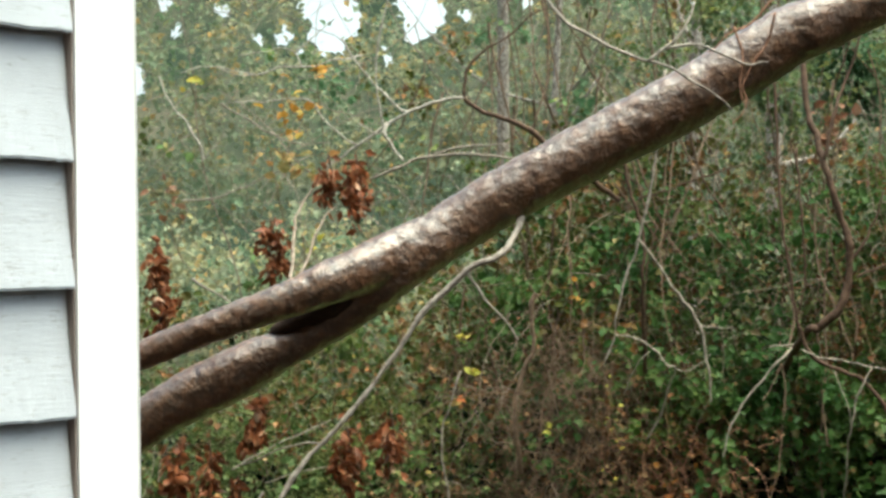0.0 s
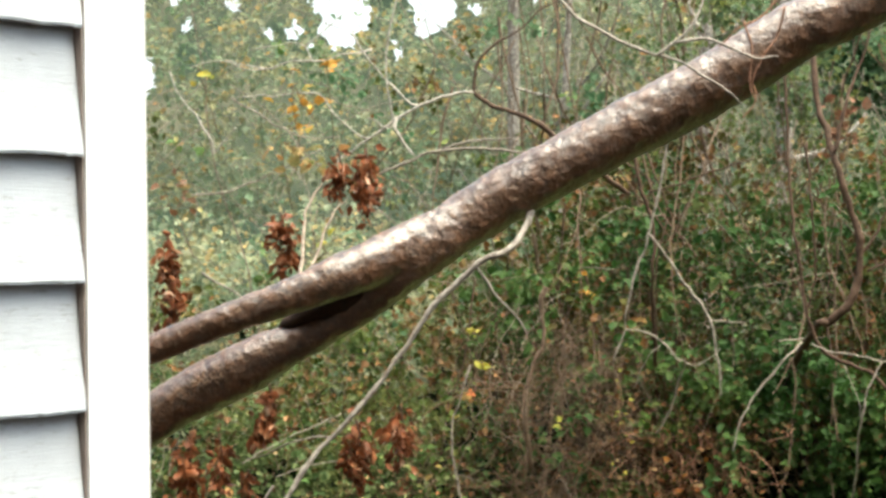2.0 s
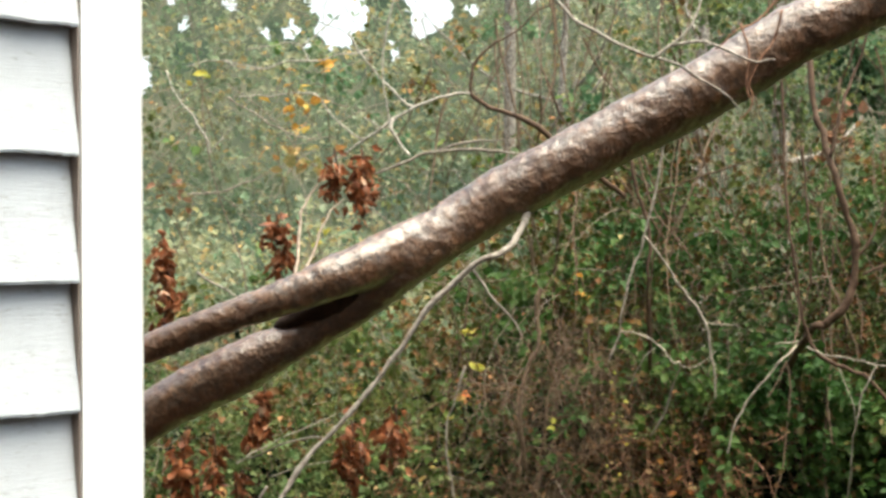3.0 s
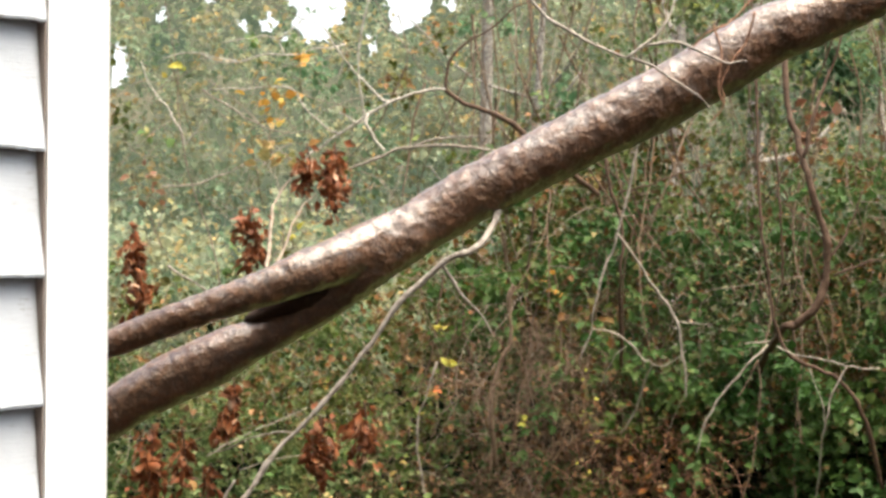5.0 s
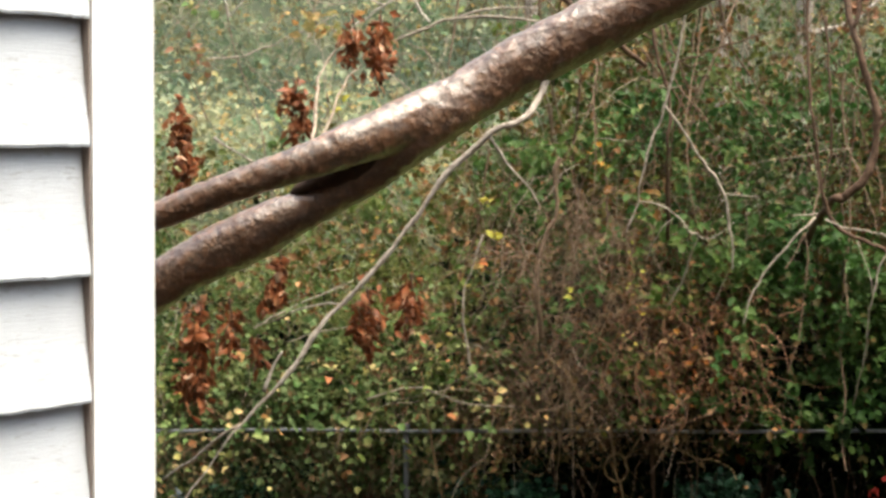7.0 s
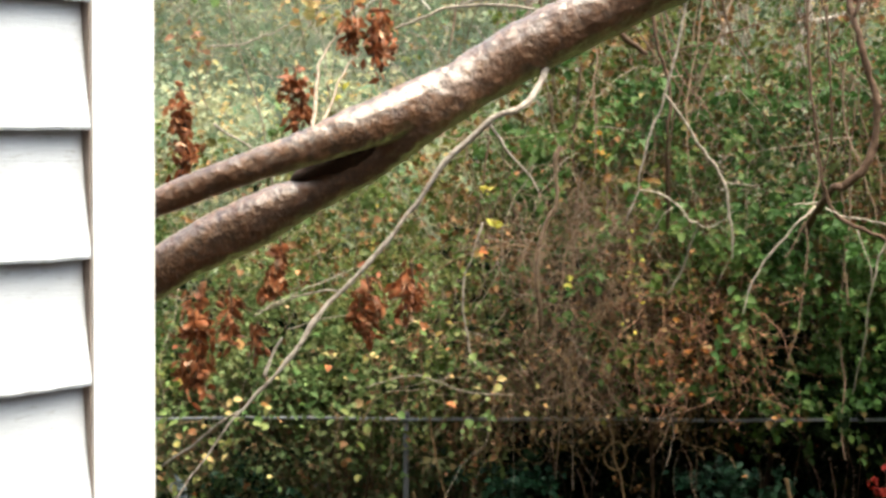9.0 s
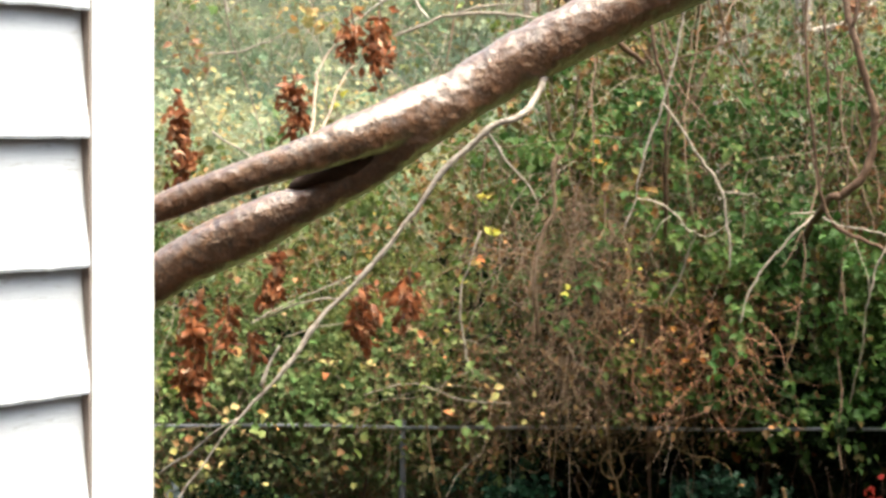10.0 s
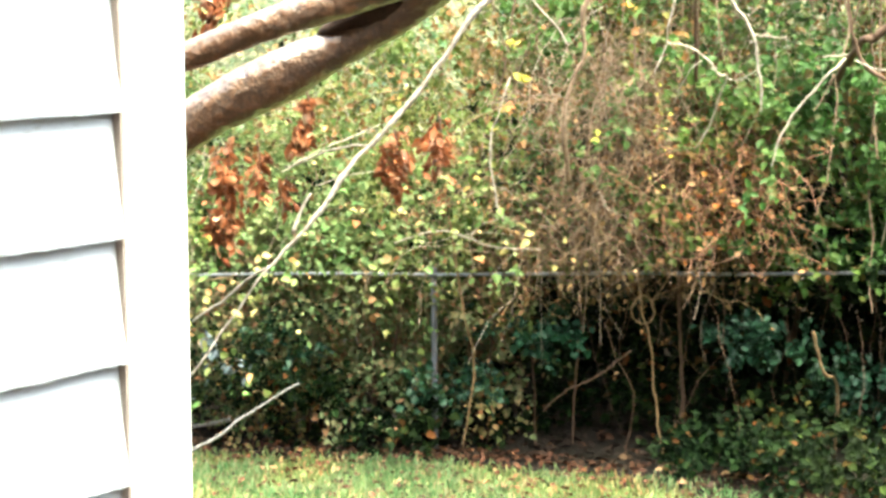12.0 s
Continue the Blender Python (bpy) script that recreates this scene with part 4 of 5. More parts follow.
def clumped(n, x, z, depth, front, clumps, spread):
    """Seeds gathered in clumps, so that dark gaps stay between them."""
    mid = seeds(clumps, x, z, depth, front)
    weight = rng.uniform(0.3, 1.0, clumps)
    who = rng.choice(clumps, n, p=weight / weight.sum())
    return mid[who] + rng.normal(0, 1, (n, 3)) * np.array([spread, spread * 0.7, spread])


def outside_tangle(p):
    """Keeps most leaves out of the withered brown heart of the thicket."""
    core = np.exp(-((p[:, 0] - 0.6) / 0.75) ** 2 - ((p[:, 2] - 2.55) / 0.75) ** 2)
    return p[rng.uniform(size=len(p)) > 0.5 * core]


def random_ways(n, bias=(0, -0.2, 0.2), spread=0.7):
    return rng.normal(0, spread, (n, 3)) + np.array(bias)


# green vines over the whole front, thinner high up
def green_front():
    n = 1800
    p = np.concatenate([clumped(n - 250, (-4.5, 5.5), (1.5, 7.5), 1.6, 0.0, 85, 0.13), seeds(250, (-4.5, 5.5), (1.5, 7.5), 1.6)])
    p[:, 2] += np.where((p[:, 0] > -0.3) & (p[:, 2] < 1.9), 0.4, 0.0)
    thin = np.clip((p[:, 2] - 3.0) / 1.4, 0, 1) * np.clip(1.15 - (p[:, 0] + 0.2) / 2.5, 0.15, 1)
    p = p[rng.uniform(size=n) > 0.965 * thin]
    p[:, 1] -= 0.5 * np.exp(-((p[:, 2] - 2.3) / 0.8) ** 2)
    p = outside_tangle(p)
    high = p[:, 2] > 4.4 + 0.4 * rng.normal(size=len(p))
    n = len(p)
    lines = strands(p, random_ways(n), 7, rng.uniform(0.02, 0.06, n), 0.3, 0.07)
    strands_object("vine_stems", lines, rng.uniform(0.002, 0.005, n), DRYVINE, "thin brown vine stems in the thicket", "vines")
    leaves_object("vine_leaves", *leaves_on(lines[~high], 20, 0.06, 0.045), GREEN, "green and yellowing vine leaves over the thicket", "vines")
    leaves_object("vine_leaves", *leaves_on(lines[high], 24, 0.066, 0.05), PALEGREEN, "light green vine leaves high in the thicket", "vines")


def ivy_right():
    n = 260
    lines = strands(clumped(n, (1.35, 5.0), (1.85, 3.3), 0.6, -0.7, 44, 0.12), random_ways(n, (0, -0.3, 0.1)), 9, rng.uniform(0.03, 0.09, n), 0.3, 0.05)
    leaves_object("ivy_leaves", *leaves_on(lines, 26, 0.068, 0.035), TEAL, "dense dark green ivy on the fence", "ivy")
    n = 60
    bush = strands(np.stack([rng.uniform(-2.5, -1.5, n), rng.uniform(13.45, 13.9, n), rng.uniform(0.75, 1.45, n)], 1), random_ways(n), 8,
                   rng.uniform(0.03, 0.06, n), 0.3, 0.03)
    leaves_object("ivy_leaves", *leaves_on(bush, 16, 0.055, 0.03), SHADE, "dark blue-green leaves beside the stick", "ivy")
    p = outside_tangle(clumped(430, (-0.2, 5.0), (2.2, 4.6), 1.0, -0.35, 80, 0.13))
    n = len(p)
    up = strands(p, random_ways(n), 9, rng.uniform(0.04, 0.1, n), 0.3, 0.05)
    leaves_object("ivy_leaves", *leaves_on(up, 20, 0.07, 0.035), TEAL, "scattered blue-green leaves high in the thicket", "ivy")


def fence_sprigs():
    """Glossy leaf clusters hanging in front of the shade below the rail."""
    for x, z, wide, tall, n in ((0.05, 1.34, 0.24, 0.12, 26), (1.7, 1.32, 0.42, 0.14, 40), (-0.75, 0.88, 0.16, 0.09, 14), (2.3, 1.02, 0.3, 0.2, 26),
                                (-0.35, 0.98, 0.12, 0.1, 10), (-1.9, 1.2, 0.3, 0.2, 18)):
        p = np.stack([rng.normal(x, wide * 0.6, n), rng.uniform(13.65, 13.95, n), rng.normal(z, tall * 0.6, n)], 1)
        lines = strands(p, random_ways(n, (0, -0.2, -0.1)), 6, rng.uniform(0.02, 0.05, n), 0.3, 0.05)
        leaves_object("ivy_leaves", *leaves_on(lines, 11, 0.062, 0.03), SPRIG, "glossy blue-green leaf cluster below the fence rail", "ivy")


def olive_right():
    n = 170
    p = seeds(n, (0.9, 4.8), (2.0, 6.2), 0.8, -0.4)
    lines = strands(p, random_ways(n, (0, -0.1, -0.1)), 9, rng.uniform(0.03, 0.1, n), 0.3, 0.05)
    n = 460
    dry = strands(seeds(n, (0.9, 4.8), (2.1, 4.9), 0.7, -0.3), random_ways(n, (0, 0, -0.4), 0.7), 10, rng.uniform(0.04, 0.1, n), 0.3, 0.08)
    dry = dry[dry[..., 2].min(1) > 1.7]
    n = len(dry)
    strands_object("dry_vine_tangle", dry, rng.uniform(0.002, 0.006, n), DRYVINE, "thin dry brown vines among the ivy", "vines")
    leaves_object("dry_vine_leaves", *leaves_on(dry, 6, 0.05, 0.05), DRY, "withered brown leaves among the ivy", "dead leaves")
    leaves_object("olive_vine_leaves", *leaves_on(lines, 26, 0.052, 0.06), OLIVE, "olive green leaves scattered over the ivy", "vines")


def dry_tangle():
    n = 2300
    p = seeds(n, (-1.2, 2.4), (1.5, 4.0), 0.8, -0.3)
    p = p[rng.uniform(size=n) < np.exp(-((p[:, 0] - 0.65) / 1.0) ** 2 - (np.maximum(0, p[:, 2] - 2.2) / 1.0) ** 2)]
    n = len(p)
    lines = strands(p, random_ways(n, (0, -0.1, -0.2), 0.8), 12, rng.uniform(0.04, 0.13, n), 0.35, 0.1)
    lines = lines[(lines[..., 2].min(1) > 1.5) | (rng.uniform(size=n) < 0.03)]
    n = len(lines)
    strands_object("dry_vine_tangle", lines, rng.uniform(0.0015, 0.004, n), DRYVINE, "tangled dry brown vine stems", "vines")
    leaves_object("dry_vine_leaves", *leaves_on(lines, 4, 0.045, 0.04), DRY, "withered brown leaves on the dry vines", "dead leaves")
    n = 170
    hang = strands(seeds(n, (-2.4, 4.5), (1.4, 2.4), 0.6, -0.3), random_ways(n, (0, 0, -1.2), 0.3), 14, rng.uniform(0.04, 0.12, n), 0.16, 0.12)
    hang = hang[(hang[:, 0, 0] < -0.2) | (rng.uniform(size=n) < 0.3)]
    n = len(hang)
    hang[..., 2] = np.maximum(hang[..., 2], GROUND + 0.02)
    strands_object("hanging_dry_vines", hang, rng.uniform(0.002, 0.005, n), DARKSTEM, "dark dry vines hanging down the fence", "vines")


def rusty_patch():
    n = 210
    p = np.stack([rng.normal(1.3, 0.36, n), rng.uniform(13.2, 13.8, n), rng.uniform(2.0, 2.85, n)], 1)
    lines = strands(p, random_ways(n, (0, 0, -0.4), 0.7), 10, rng.uniform(0.03, 0.08, n), 0.35, 0.08)
    lines = lines[lines[..., 2].min(1) > 1.72]
    n = len(lines)
    strands_object("rusty_vines", lines, rng.uniform(0.0018, 0.0048, n), RUST, "thin rust-red vines over the fence", "vines")
    leaves_object("rusty_vine_leaves", *leaves_on(lines, 3, 0.04, 0.04), DRY, "rusty dead leaves on the red vines", "dead leaves")


def hanging_brown():
    n = 150
    p = np.stack([rng.uniform(-0.6, 4.6, n), rng.uniform(13.5, 14.9, n), rng.uniform(3.2, 6.6, n)], 1)
    lines = strands(p, random_ways(n, (0, 0, -1.6), 0.28), 15, rng.uniform(0.07, 0.15, n), 0.12, 0.06)
    strands_object("hanging_brown_vines", lines, rng.uniform(0.004, 0.012, n), GREYVINE, "grey-brown vines hanging down through the leaves", "vines")


def grey_tangle():
    n = 640
    p = np.stack([rng.normal(0.5, 0.3, n), rng.uniform(13.1, 13.8, n), rng.uniform(1.9, 3.5, n)], 1)
    lines = strands(p, random_ways(n, (0, 0, -0.5), 0.6), 11, rng.uniform(0.03, 0.09, n), 0.35, 0.08)
    lines = lines[(lines[..., 2].min(1) > 1.6) | (rng.uniform(size=n) < 0.08)]
    n = len(lines)
    strands_object("withered_tangle", lines, rng.uniform(0.0012, 0.003, n), GREYVINE, "fine grey-purple withered vine tangle", "vines")


def autumn_left():
    n = 34
    x = rng.uniform(-2.7, -0.2, n)
    z = 1.75 + 0.32 * (x + 2.4) + rng.normal(0, 0.28, n)
    lines = strands(np.stack([x, rng.uniform(12.7, 13.6, n), z], 1), random_ways(n, (0, -0.2, -0.1)), 8, rng.uniform(0.03, 0.08, n), 0.3, 0.06)
    strands_object("autumn_vine_stems", lines, rng.uniform(0.002, 0.004, n), DRYVINE, "thin stems of a yellowing vine", "vines")
    leaves_object("autumn_vine_leaves", *leaves_on(lines, 5, 0.064, 0.06), YELLOW, "yellow, peach and light green autumn leaves", "vines")
    n = 110
    p = np.stack([rng.uniform(-2.9, 0.1, n), rng.uniform(12.9, 13.7, n), 1.7 + 1.5 * rng.beta(1.0, 1.9, n)], 1)
    p = np.concatenate([p, np.stack([rng.uniform(-2.6, -0.4, 34), rng.uniform(13.85, 14.4, 34), rng.uniform(0.8, 1.75, 34)], 1)])
    n = len(p)
    light = strands(p, random_ways(n, (0, -0.2, -0.1)), 8, rng.uniform(0.03, 0.09, n), 0.3, 0.05)
    n = 430
    fill = strands(np.stack([rng.uniform(-3.0, 0.3, n), rng.uniform(13.9, 14.6, n), 1.7 + 1.3 * rng.beta(1.0, 2.1, n)], 1), random_ways(n), 8,
                   rng.uniform(0.04, 0.1, n), 0.3, 0.04)
    n = 90
    dry = strands(np.stack([rng.uniform(-2.6, 0.2, n), rng.uniform(13.3, 14.0, n), rng.uniform(1.8, 3.3, n)], 1), random_ways(n, (0, 0, -0.3)), 9,
                  rng.uniform(0.04, 0.1, n), 0.3, 0.07)
    strands_object("dry_vine_tangle", dry, rng.uniform(0.0015, 0.004, n), DRYVINE, "thin rusty vines among the light leaves", "vines")
    leaves_object("dry_vine_leaves", *leaves_on(dry, 4, 0.055, 0.05), DRY, "rusty dead leaves among the light leaves", "dead leaves")
    leaves_object("vine_leaves", *leaves_on(fill, 36, 0.046, 0.06), OLIVE, "olive vine leaves over the fence by the house", "vines")
    n = 400
    under = strands(np.stack([rng.uniform(-2.7, -0.1, n), rng.uniform(13.85, 14.6, n), rng.uniform(0.6, 1.7, n)], 1), random_ways(n), 8,
                    rng.uniform(0.03, 0.08, n), 0.3, 0.04)
    leaves_object("vine_leaves", *leaves_on(under, 24, 0.05, 0.05), UNDERLEAF, "browning olive vine leaves hanging below the fence rail", "vines")
    leaves_object("light_vine_leaves", *leaves_on(light, 10, 0.05, 0.07), LIME, "light green vine leaves by the house", "vines")
    n = 26
    p = seeds(n, (-2.8, 1.4), (2.2, 6.0), 0.6, -0.4)
    spots = strands(p, random_ways(n), 4, rng.uniform(0.03, 0.06, n), 0.3, 0.1)
    leaves_object("yellow_leaves", *leaves_on(spots, 5, 0.07, 0.02), YELLOW, "scattered yellow and orange leaves in the vines", "leaves")


def bare_twigs():
    n = 430
    lines = strands(seeds(n, (-3.2, 3.2), (3.4, 6.6), 1.2, -0.9), random_ways(n, (0, 0, -0.4), (0.8)), 11, rng.uniform(0.05, 0.14, n), 0.2, 0.02)
    strands_object("bare_twigs", lines, rng.uniform(0.0015, 0.0042, n), TWIG, "pale bare twigs in front of the woods", "twigs")
    n = 305
    low = strands(seeds(n, (-2.6, 3.2), (1.8, 3.6), 0.8, -0.5), random_ways(n, (0, 0, -0.3), (0.9)), 10, rng.uniform(0.04, 0.12, n), 0.22, 0.06)
    strands_object("bare_twigs", low, rng.uniform(0.0015, 0.004, n), TWIG, "pale bare twigs over the fence vines", "twigs")


def upright_stems():
    n = 240
    p = np.stack([rng.uniform(-5, 6, n), 14.0 + 4.5 * rng.beta(0.8, 1.6, n), np.full(n, GROUND - 0.05)], 1)
    p[:, 1] += np.where((p[:, 0] > -0.8) & (p[:, 0] < 3.6) & (p[:, 1] < 16.6), 2.6, 0.0)
    p = p[(p[:, 0] > 0.4) | (rng.uniform(size=n) < 0.03)]
    n = len(p)
    lines = strands(p, random_ways(n, (0, 0, 1.5), 0.14), 26, rng.uniform(0.15, 0.32, n), 0.11, -0.03)
    strands_object("upright_stems", lines, rng.uniform(0.004, 0.015, n), UPRIGHT, "slender upright stems of the thicket", "saplings")


def understory():
    n = 420
    lines = strands(seeds(n, (-4.5, 5.0), (0.45, 1.5), 0.9, 0.2), random_ways(n, (0, -0.3, 0.3)), 8, rng.uniform(0.03, 0.08, n), 0.3, 0.03)
    n = 230
    low = strands(seeds(n, (-4.5, 5.0), (0.45, 0.8), 0.6, -0.1), random_ways(n, (0, -0.3, 0.3)), 8, rng.uniform(0.03, 0.06, n), 0.3, 0.03)
    keep = rng.uniform(size=len(lines)) < np.where(lines[:, 0, 0] < -0.2, 0.15, 0.14)
    low[..., 1] += np.where(low[:, :1, 0] > -0.3, 0.45, 0.0)
    lines = np.concatenate([lines[keep], low])
    n = 2300
    x = rng.uniform(-6, 7, n)
    y = np.where((x > -0.5) & (x < 3.2), rng.uniform(15.5, 17.4, n), rng.uniform(14.9, 17.4, n))
    deep = strands(np.stack([x, y, rng.uniform(0.45, 1.7, n)], 1), random_ways(n), 8,
                   rng.uniform(0.06, 0.13, n), 0.3, 0.03)
    open_side = deep[:, 0, 0] < -0.4 + 0.3 * rng.normal(size=n)
    leaves_object("shrub_leaves", *leaves_on(deep[open_side], 14, 0.07, 0.05), UNDERLEAF, "olive green shrub leaves behind the fence", "shrubs")
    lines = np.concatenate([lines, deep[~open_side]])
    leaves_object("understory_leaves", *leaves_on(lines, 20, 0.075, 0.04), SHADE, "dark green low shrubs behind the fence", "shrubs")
    # Leaf roof added to block light, so the space behind the fence darkens.
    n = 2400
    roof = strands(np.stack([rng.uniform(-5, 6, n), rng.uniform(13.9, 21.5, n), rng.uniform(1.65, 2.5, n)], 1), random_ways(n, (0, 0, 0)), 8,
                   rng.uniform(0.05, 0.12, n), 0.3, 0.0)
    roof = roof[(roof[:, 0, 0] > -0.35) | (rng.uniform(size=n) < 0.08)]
    leaves_object("shade_roof_leaves", *leaves_on(roof, 26, 0.095, 0.05), SHADE, "thick roof of leaves over the fence", "shrubs")
    n = 2400
    heart = np.stack([rng.uniform(-7, 8, 150), rng.uniform(15.2, 19, 150), rng.uniform(1.3, 8.5, 150)], 1)
    heart = np.concatenate([heart, np.stack([rng.uniform(-0.4, 1.4, 14), rng.uniform(15.2, 17, 14), rng.uniform(2.7, 4.1, 14)], 1)])
    mid = strands(heart[rng.integers(0, len(heart), n)] + rng.normal(0, 1, (n, 3)) * np.array([0.4, 0.5, 0.45]), random_ways(n), 8,
                  rng.uniform(0.06, 0.15, n), 0.3, 0.05)
    keep = (mid[:, 0, 2] < np.where(mid[:, 0, 0] < -0.3, 3.6, np.where(mid[:, 0, 0] < 0.6, 4.1, 4.7))) | (rng.uniform(size=n) < np.where(mid[:, 0, 0] < 1.0, 0.02, 0.1))
    sets = leaves_on(mid[keep], 36, 0.082, 0.08)
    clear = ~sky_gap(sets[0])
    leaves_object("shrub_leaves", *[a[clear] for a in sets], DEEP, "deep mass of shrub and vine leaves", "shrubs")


def light_block_hedge():
    """Leaf mass added out of view beside the lawn, to block side light."""
    n = 1500
    p = np.stack([rng.uniform(6.0, 8.5, n), rng.uniform(-1.0, 14.0, n), rng.uniform(0.5, 5.2, n)], 1)
    lines = strands(p, random_ways(n), 6, rng.uniform(0.08, 0.16, n), 0.3, 0.03)
    leaves_object("light_block_leaves", *leaves_on(lines, 18, 0.2, 0.1), DEEP, "dark green overgrown hedge beside the lawn", "shrubs")


def ground_cover():
    n = 340
    x = rng.uniform(0.9, 5.0, n)
    y = np.interp(x, [0.9, 1.8, 2.5, 5.0], [13.0, 12.2, 11.8, 11.7]) + rng.uniform(0.0, 1.4, n)
    lines = strands(np.stack([x, y, GROUND + 0.05 + 0.4 * rng.uniform(size=n) * np.clip(x - 0.6, 0, 1)], 1), random_ways(n, (0, 0, 0.3)), 7,
                    rng.uniform(0.02, 0.05, n), 0.3, 0.04)
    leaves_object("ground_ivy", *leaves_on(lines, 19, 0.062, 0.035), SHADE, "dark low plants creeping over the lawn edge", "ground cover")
    few = rng.choice(n, 12, replace=False)
    leaves_object("ground_ivy", *leaves_on(lines[few], 9, 0.055, 0.04), GREEN, "few yellow-green plants at the lawn edge", "ground cover")


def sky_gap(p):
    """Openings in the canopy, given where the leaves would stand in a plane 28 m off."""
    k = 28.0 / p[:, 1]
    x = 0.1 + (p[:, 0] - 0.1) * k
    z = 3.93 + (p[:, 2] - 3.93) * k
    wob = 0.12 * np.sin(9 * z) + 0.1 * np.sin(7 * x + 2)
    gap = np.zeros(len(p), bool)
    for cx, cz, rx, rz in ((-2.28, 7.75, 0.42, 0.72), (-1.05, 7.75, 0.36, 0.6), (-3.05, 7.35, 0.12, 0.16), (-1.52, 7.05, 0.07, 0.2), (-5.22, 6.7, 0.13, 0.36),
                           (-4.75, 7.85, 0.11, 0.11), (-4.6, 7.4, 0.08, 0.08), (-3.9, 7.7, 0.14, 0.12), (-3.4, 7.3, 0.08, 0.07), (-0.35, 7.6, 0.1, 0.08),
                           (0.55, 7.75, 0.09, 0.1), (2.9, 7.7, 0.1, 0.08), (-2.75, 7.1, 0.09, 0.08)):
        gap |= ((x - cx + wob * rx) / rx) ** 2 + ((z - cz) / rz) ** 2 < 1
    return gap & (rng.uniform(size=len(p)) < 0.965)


def far_woods():
    n = 800
    p = np.stack([rng.uniform(-8, 9, n), rng.uniform(25.5, 28.5, n), rng.uniform(4.2, 8.9, n)], 1)
    n = 1800
    p = np.concatenate([p, np.stack([rng.uniform(-8, 9, n), rng.uniform(22, 28.5, n), rng.uniform(0.6, 4.2, n)], 1)])
    m = 1500
    q = np.stack([rng.uniform(-20, 22, m), rng.uniform(23, 31, m), rng.uniform(0.6, 13, m)], 1)
    p = np.concatenate([p, q[np.abs(q[:, 0] - 0.5) > 8]])
    n = len(p)
    lines = strands(p, random_ways(n), 6, rng.uniform(0.06, 0.14, n), 0.3, 0.03)
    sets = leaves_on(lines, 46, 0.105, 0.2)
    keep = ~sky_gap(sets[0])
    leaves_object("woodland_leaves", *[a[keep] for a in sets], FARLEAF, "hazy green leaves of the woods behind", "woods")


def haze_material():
    m = Nodes("glowing_haze")
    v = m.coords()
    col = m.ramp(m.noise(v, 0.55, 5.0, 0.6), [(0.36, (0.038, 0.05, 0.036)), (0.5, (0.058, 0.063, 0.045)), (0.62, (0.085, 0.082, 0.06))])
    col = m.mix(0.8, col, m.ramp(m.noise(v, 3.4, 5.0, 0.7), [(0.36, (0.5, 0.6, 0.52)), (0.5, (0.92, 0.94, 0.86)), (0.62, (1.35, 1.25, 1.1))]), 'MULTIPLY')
    # The sheet emits its colour, so the haze is painted and glows.
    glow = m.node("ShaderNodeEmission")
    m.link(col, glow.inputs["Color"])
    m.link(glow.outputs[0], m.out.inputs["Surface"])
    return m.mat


def sky_sheet_material():
    m = Nodes("glowing_sky_sheet")
    # Added emitter that whitens the canopy gaps in place of the dimmer sky.
    glow = m.node("ShaderNodeEmission", Strength=0.42)
    m.link(m.ramp(m.noise(m.coords(), 0.08, 4.0), [(0.3, (0.82, 0.86, 0.92)), (0.7, (1.0, 1.0, 1.0))]), glow.inputs["Color"])
    m.link(glow.outputs[0], m.out.inputs["Surface"])
    return m.mat


def far_backdrop():
    """A glowing sheet painted as distant hazy woods, open to the sky where the canopy parts."""
    y, cell = 46.0, 0.125
    xs, zs = np.arange(-15, 15, cell), np.arange(0, 15, cell)
    gx, gz = np.meshgrid(xs, zs, indexing='ij')
    p = np.stack([gx.ravel(), np.full(gx.size, y), gz.ravel()], 1)
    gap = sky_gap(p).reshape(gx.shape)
    for axis in (0, 1, 0, 1):
        gap = gap | (np.roll(gap, 1, axis) & np.roll(gap, -1, axis))
    solid = ~gap
    p[:, 0] += rng.normal(0, cell * 0.4, len(p))
    p[:, 2] += rng.normal(0, cell * 0.4, len(p))
    i = np.arange(gx.size).reshape(gx.shape)
    ok = solid[:-1, :-1]
    f = np.stack([i[:-1, :-1][ok], i[1:, :-1][ok], i[1:, 1:][ok], i[:-1, 1:][ok]], 1)
    tagged(mesh_object("backdrop", p.tolist(), f.tolist(), haze_material()), "glowing sheet painted as pale hazy olive woods", "backdrop", kind="structure")
    sky = [(-45, 70, -2), (45, 70, -2), (45, 70, 38), (-45, 70, 38)]
    tagged(mesh_object("sky_backdrop", sky, [(0, 1, 2, 3)], sky_sheet_material()), "glowing white sheet added as overcast sky behind the woods", "sky", kind="structure")


def woodland_tree(x, y, height, radius, lean):
    thing = tagged(empty("woodland_tree", (x, y, GROUND)), "slender woodland tree with bark painted pale as haze", "tree", "woodland trees")
    pts = [(x + lean * s * s * height * 0.12 + 0.08 * math.sin(4 * s + x), y, GROUND - 0.1 + s * height) for s in np.linspace(0, 1, 6)]
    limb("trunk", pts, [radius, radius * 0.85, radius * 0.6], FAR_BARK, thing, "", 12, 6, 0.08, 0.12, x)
    for i in range(5):
        s = 0.4 + 0.12 * i
        b = Vector(pts[min(5, int(s * 5))])
        d = Vector((rng.normal(), rng.normal(), 0.6)).normalized()
        limb("limb", [tuple(b), tuple(b + d * 0.8), tuple(b + d * 1.5 + Vector((0, 0, 0.4)))], [radius * 0.4, radius * 0.15], FAR_BARK, thing, "", 7, 4)


green_front()
ivy_right()
fence_sprigs()
olive_right()
dry_tangle()
grey_tangle()
rusty_patch()
hanging_brown()
autumn_left()
bare_twigs()
upright_stems()
understory()
light_block_hedge()
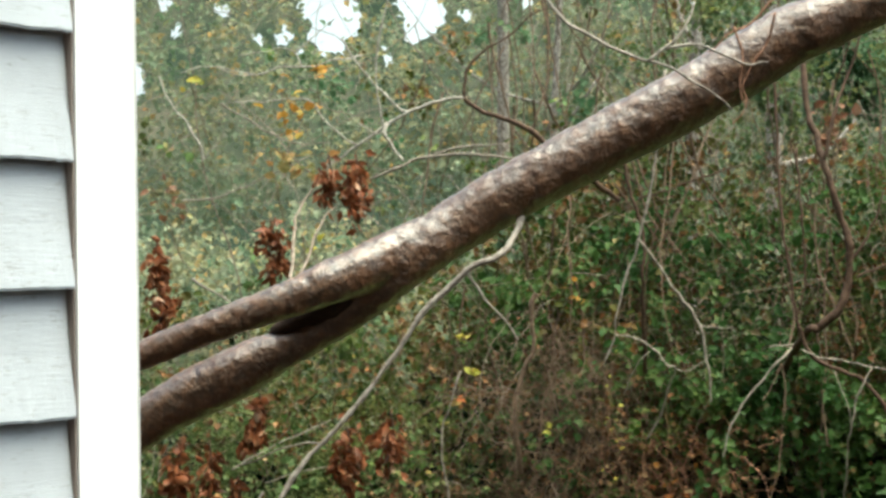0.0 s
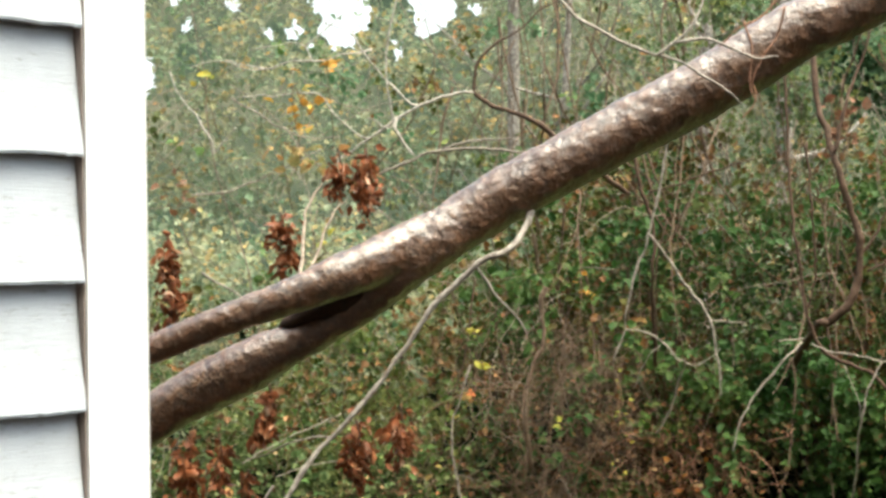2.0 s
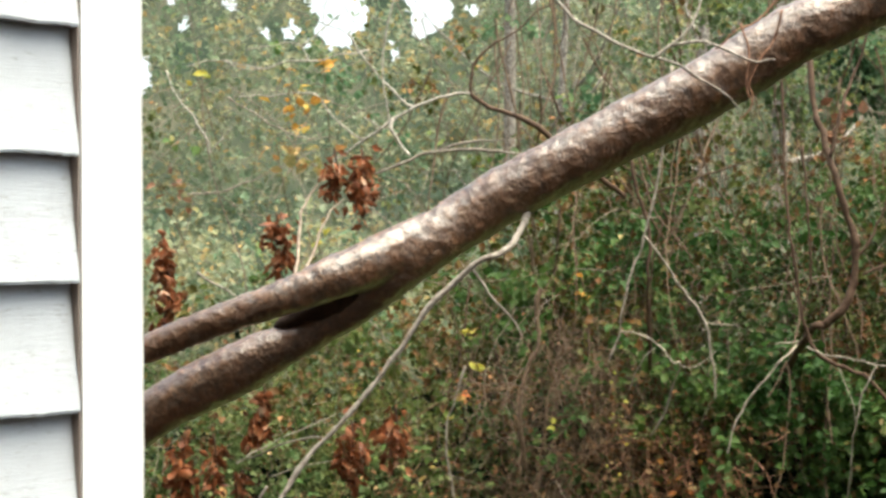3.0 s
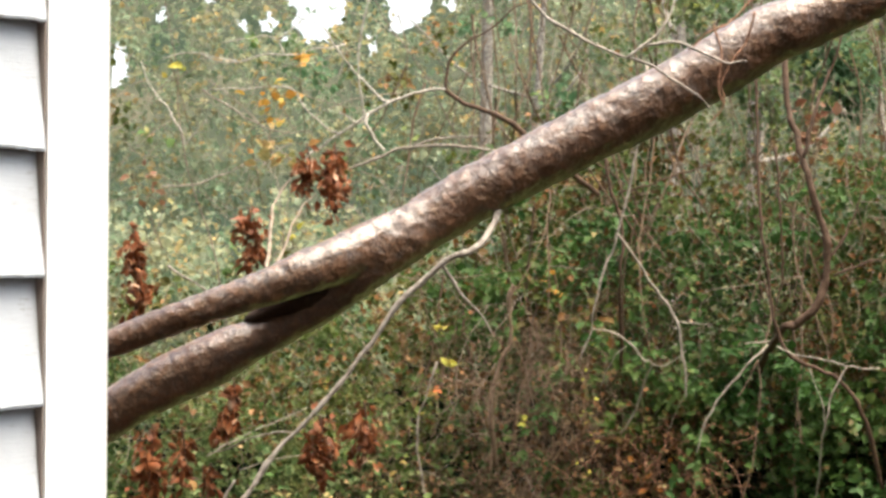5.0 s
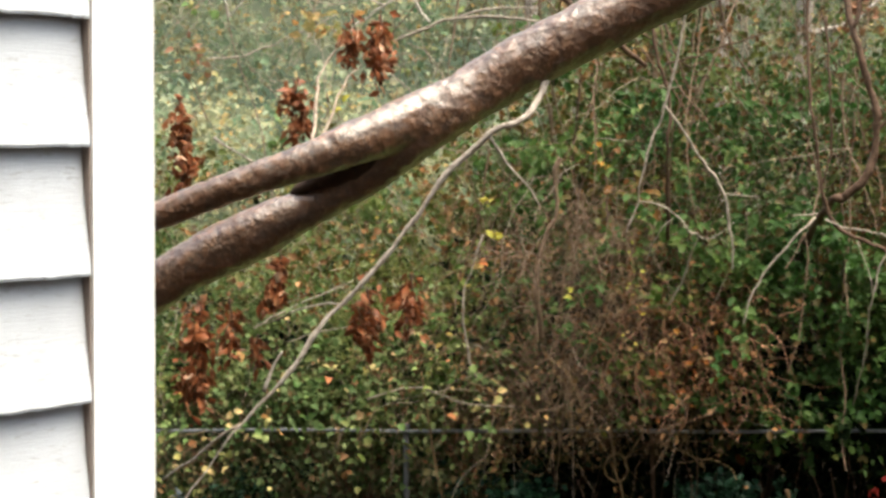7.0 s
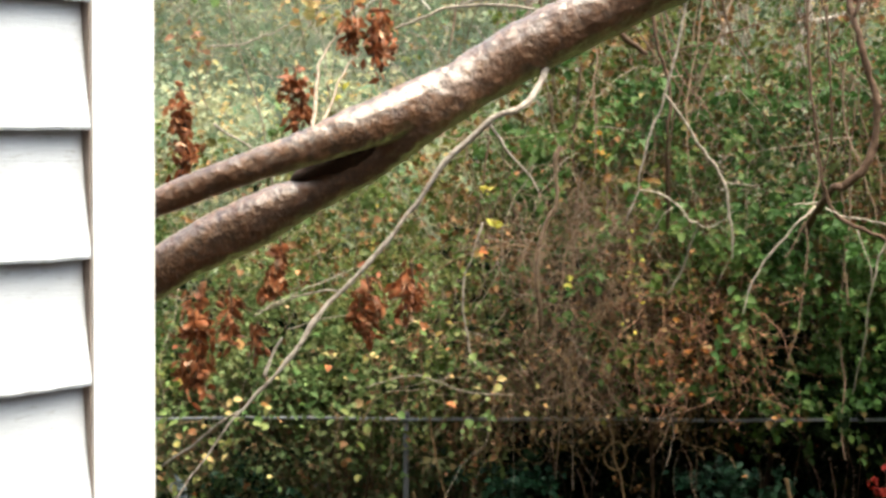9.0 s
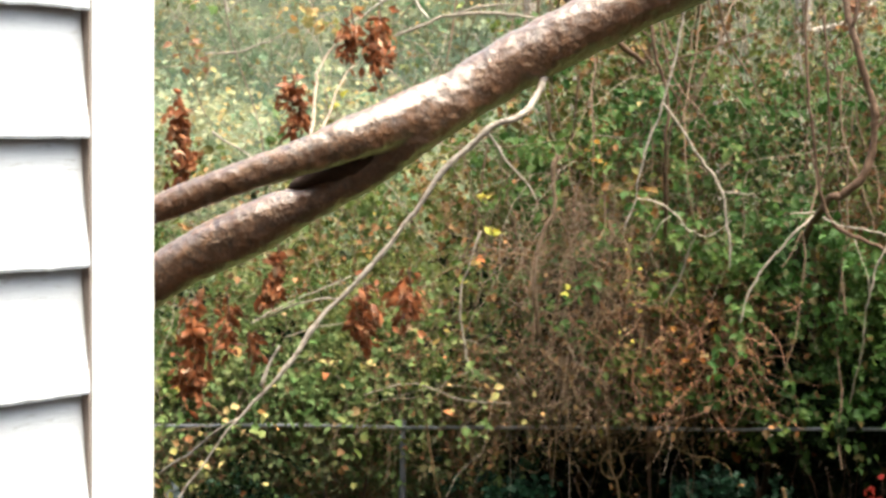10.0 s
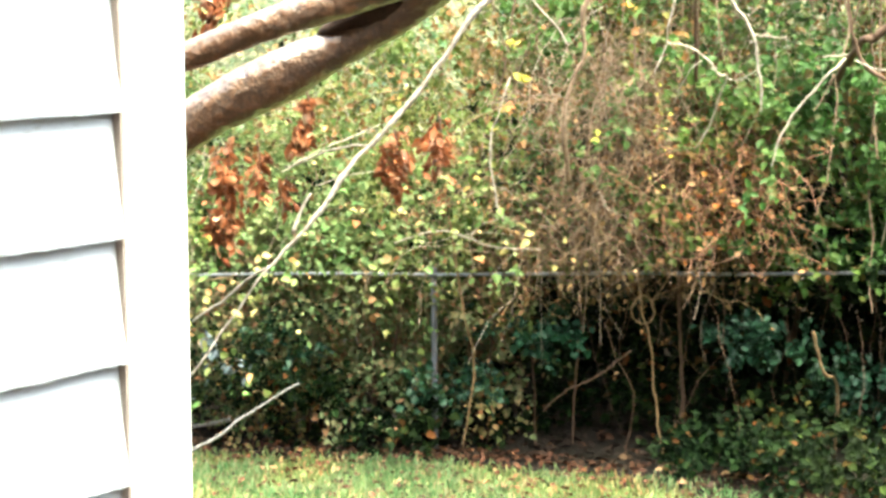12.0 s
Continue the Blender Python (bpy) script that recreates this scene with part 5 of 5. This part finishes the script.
ground_cover()
far_woods()
far_backdrop()
for spec in [(0.05, 24, 12, 0.09, 0.2), (2.3, 22, 10, 0.08, 0.4),
             (3.6, 23.5, 12, 0.11, -0.2), (4.3, 20.5, 9, 0.06, 0.5), (5.4, 25, 12, 0.12, 0.3), (-5.6, 25, 12, 0.12, 0.2), (0.5, 21.5, 9, 0.05, 0.6),
             (7.0, 23, 12, 0.14, -0.2), (-7.4, 23, 12, 0.14, 0.3)]:
    woodland_tree(*spec)


def lawn_edge(x):
    """How far the lawn reaches towards the fence."""
    return np.interp(x, [-3.0, -1.0, 0.0, 1.0, 1.8, 2.5], [13.58, 13.48, 13.12, 13.0, 12.55, 12.3])


# ---- grass and litter ----
def lawn():
    n = 26000
    p = np.stack([rng.uniform(-4.2, 4.4, n), rng.normal(0.05, 0.08, n) - 3.4 * rng.beta(1.0, 1.6, n), np.full(n, GROUND)], 1)
    p[:, 1] += lawn_edge(p[:, 0])
    p = p[(p[:, 0] < 1.0) | (rng.uniform(size=n) < 0.45)]
    n = len(p)
    way = rng.normal(0, 0.4, (n, 3)) + np.array([0, 0, 1.0])
    length = rng.uniform(0.03, 0.095, n)
    leaves_object("grass", p, way, rng.normal(0, 1, (n, 3)), length, length * 0.1 + 0.003, GRASS, "light green patchy lawn grass", "grass")
    n = 2300
    p = np.stack([rng.uniform(-4.2, 4.4, n), -1.7 + 2.2 * rng.beta(2.2, 0.9, n), GROUND + rng.uniform(0.01, 0.05, n)], 1)
    p[:, 1] += lawn_edge(p[:, 0])
    way = rng.normal(0, 1, (n, 3)) * np.array([1, 1, 0.2])
    face = rng.normal(0, 0.35, (n, 3)) + np.array([0, 0, 1])
    length = rng.uniform(0.035, 0.085, n)
    leaves_object("leaf_litter", p, way, face, length, length * 0.6, LITTER, "fallen brown leaves along the fence", "dead leaves")
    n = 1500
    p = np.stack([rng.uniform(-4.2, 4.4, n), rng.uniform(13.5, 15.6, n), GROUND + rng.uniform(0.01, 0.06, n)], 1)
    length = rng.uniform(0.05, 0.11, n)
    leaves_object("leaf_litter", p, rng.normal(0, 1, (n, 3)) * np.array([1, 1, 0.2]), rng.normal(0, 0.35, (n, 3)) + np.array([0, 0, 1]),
                  length, length * 0.6, SHADE_LITTER, "fallen leaves under the thicket, painted dark as shade", "dead leaves")
    n = 14
    p = np.stack([rng.normal(2.63, 0.03, n), rng.uniform(13.4, 13.6, n), rng.normal(1.36, 0.05, n)], 1)
    leaves_object("red_leaves", p, rng.normal(0, 1, (n, 3)), rng.normal(0, 1, (n, 3)), np.full(n, 0.06), np.full(n, 0.04), RED,
                  "small bright red leaf spray on the fence", "leaves")


lawn()
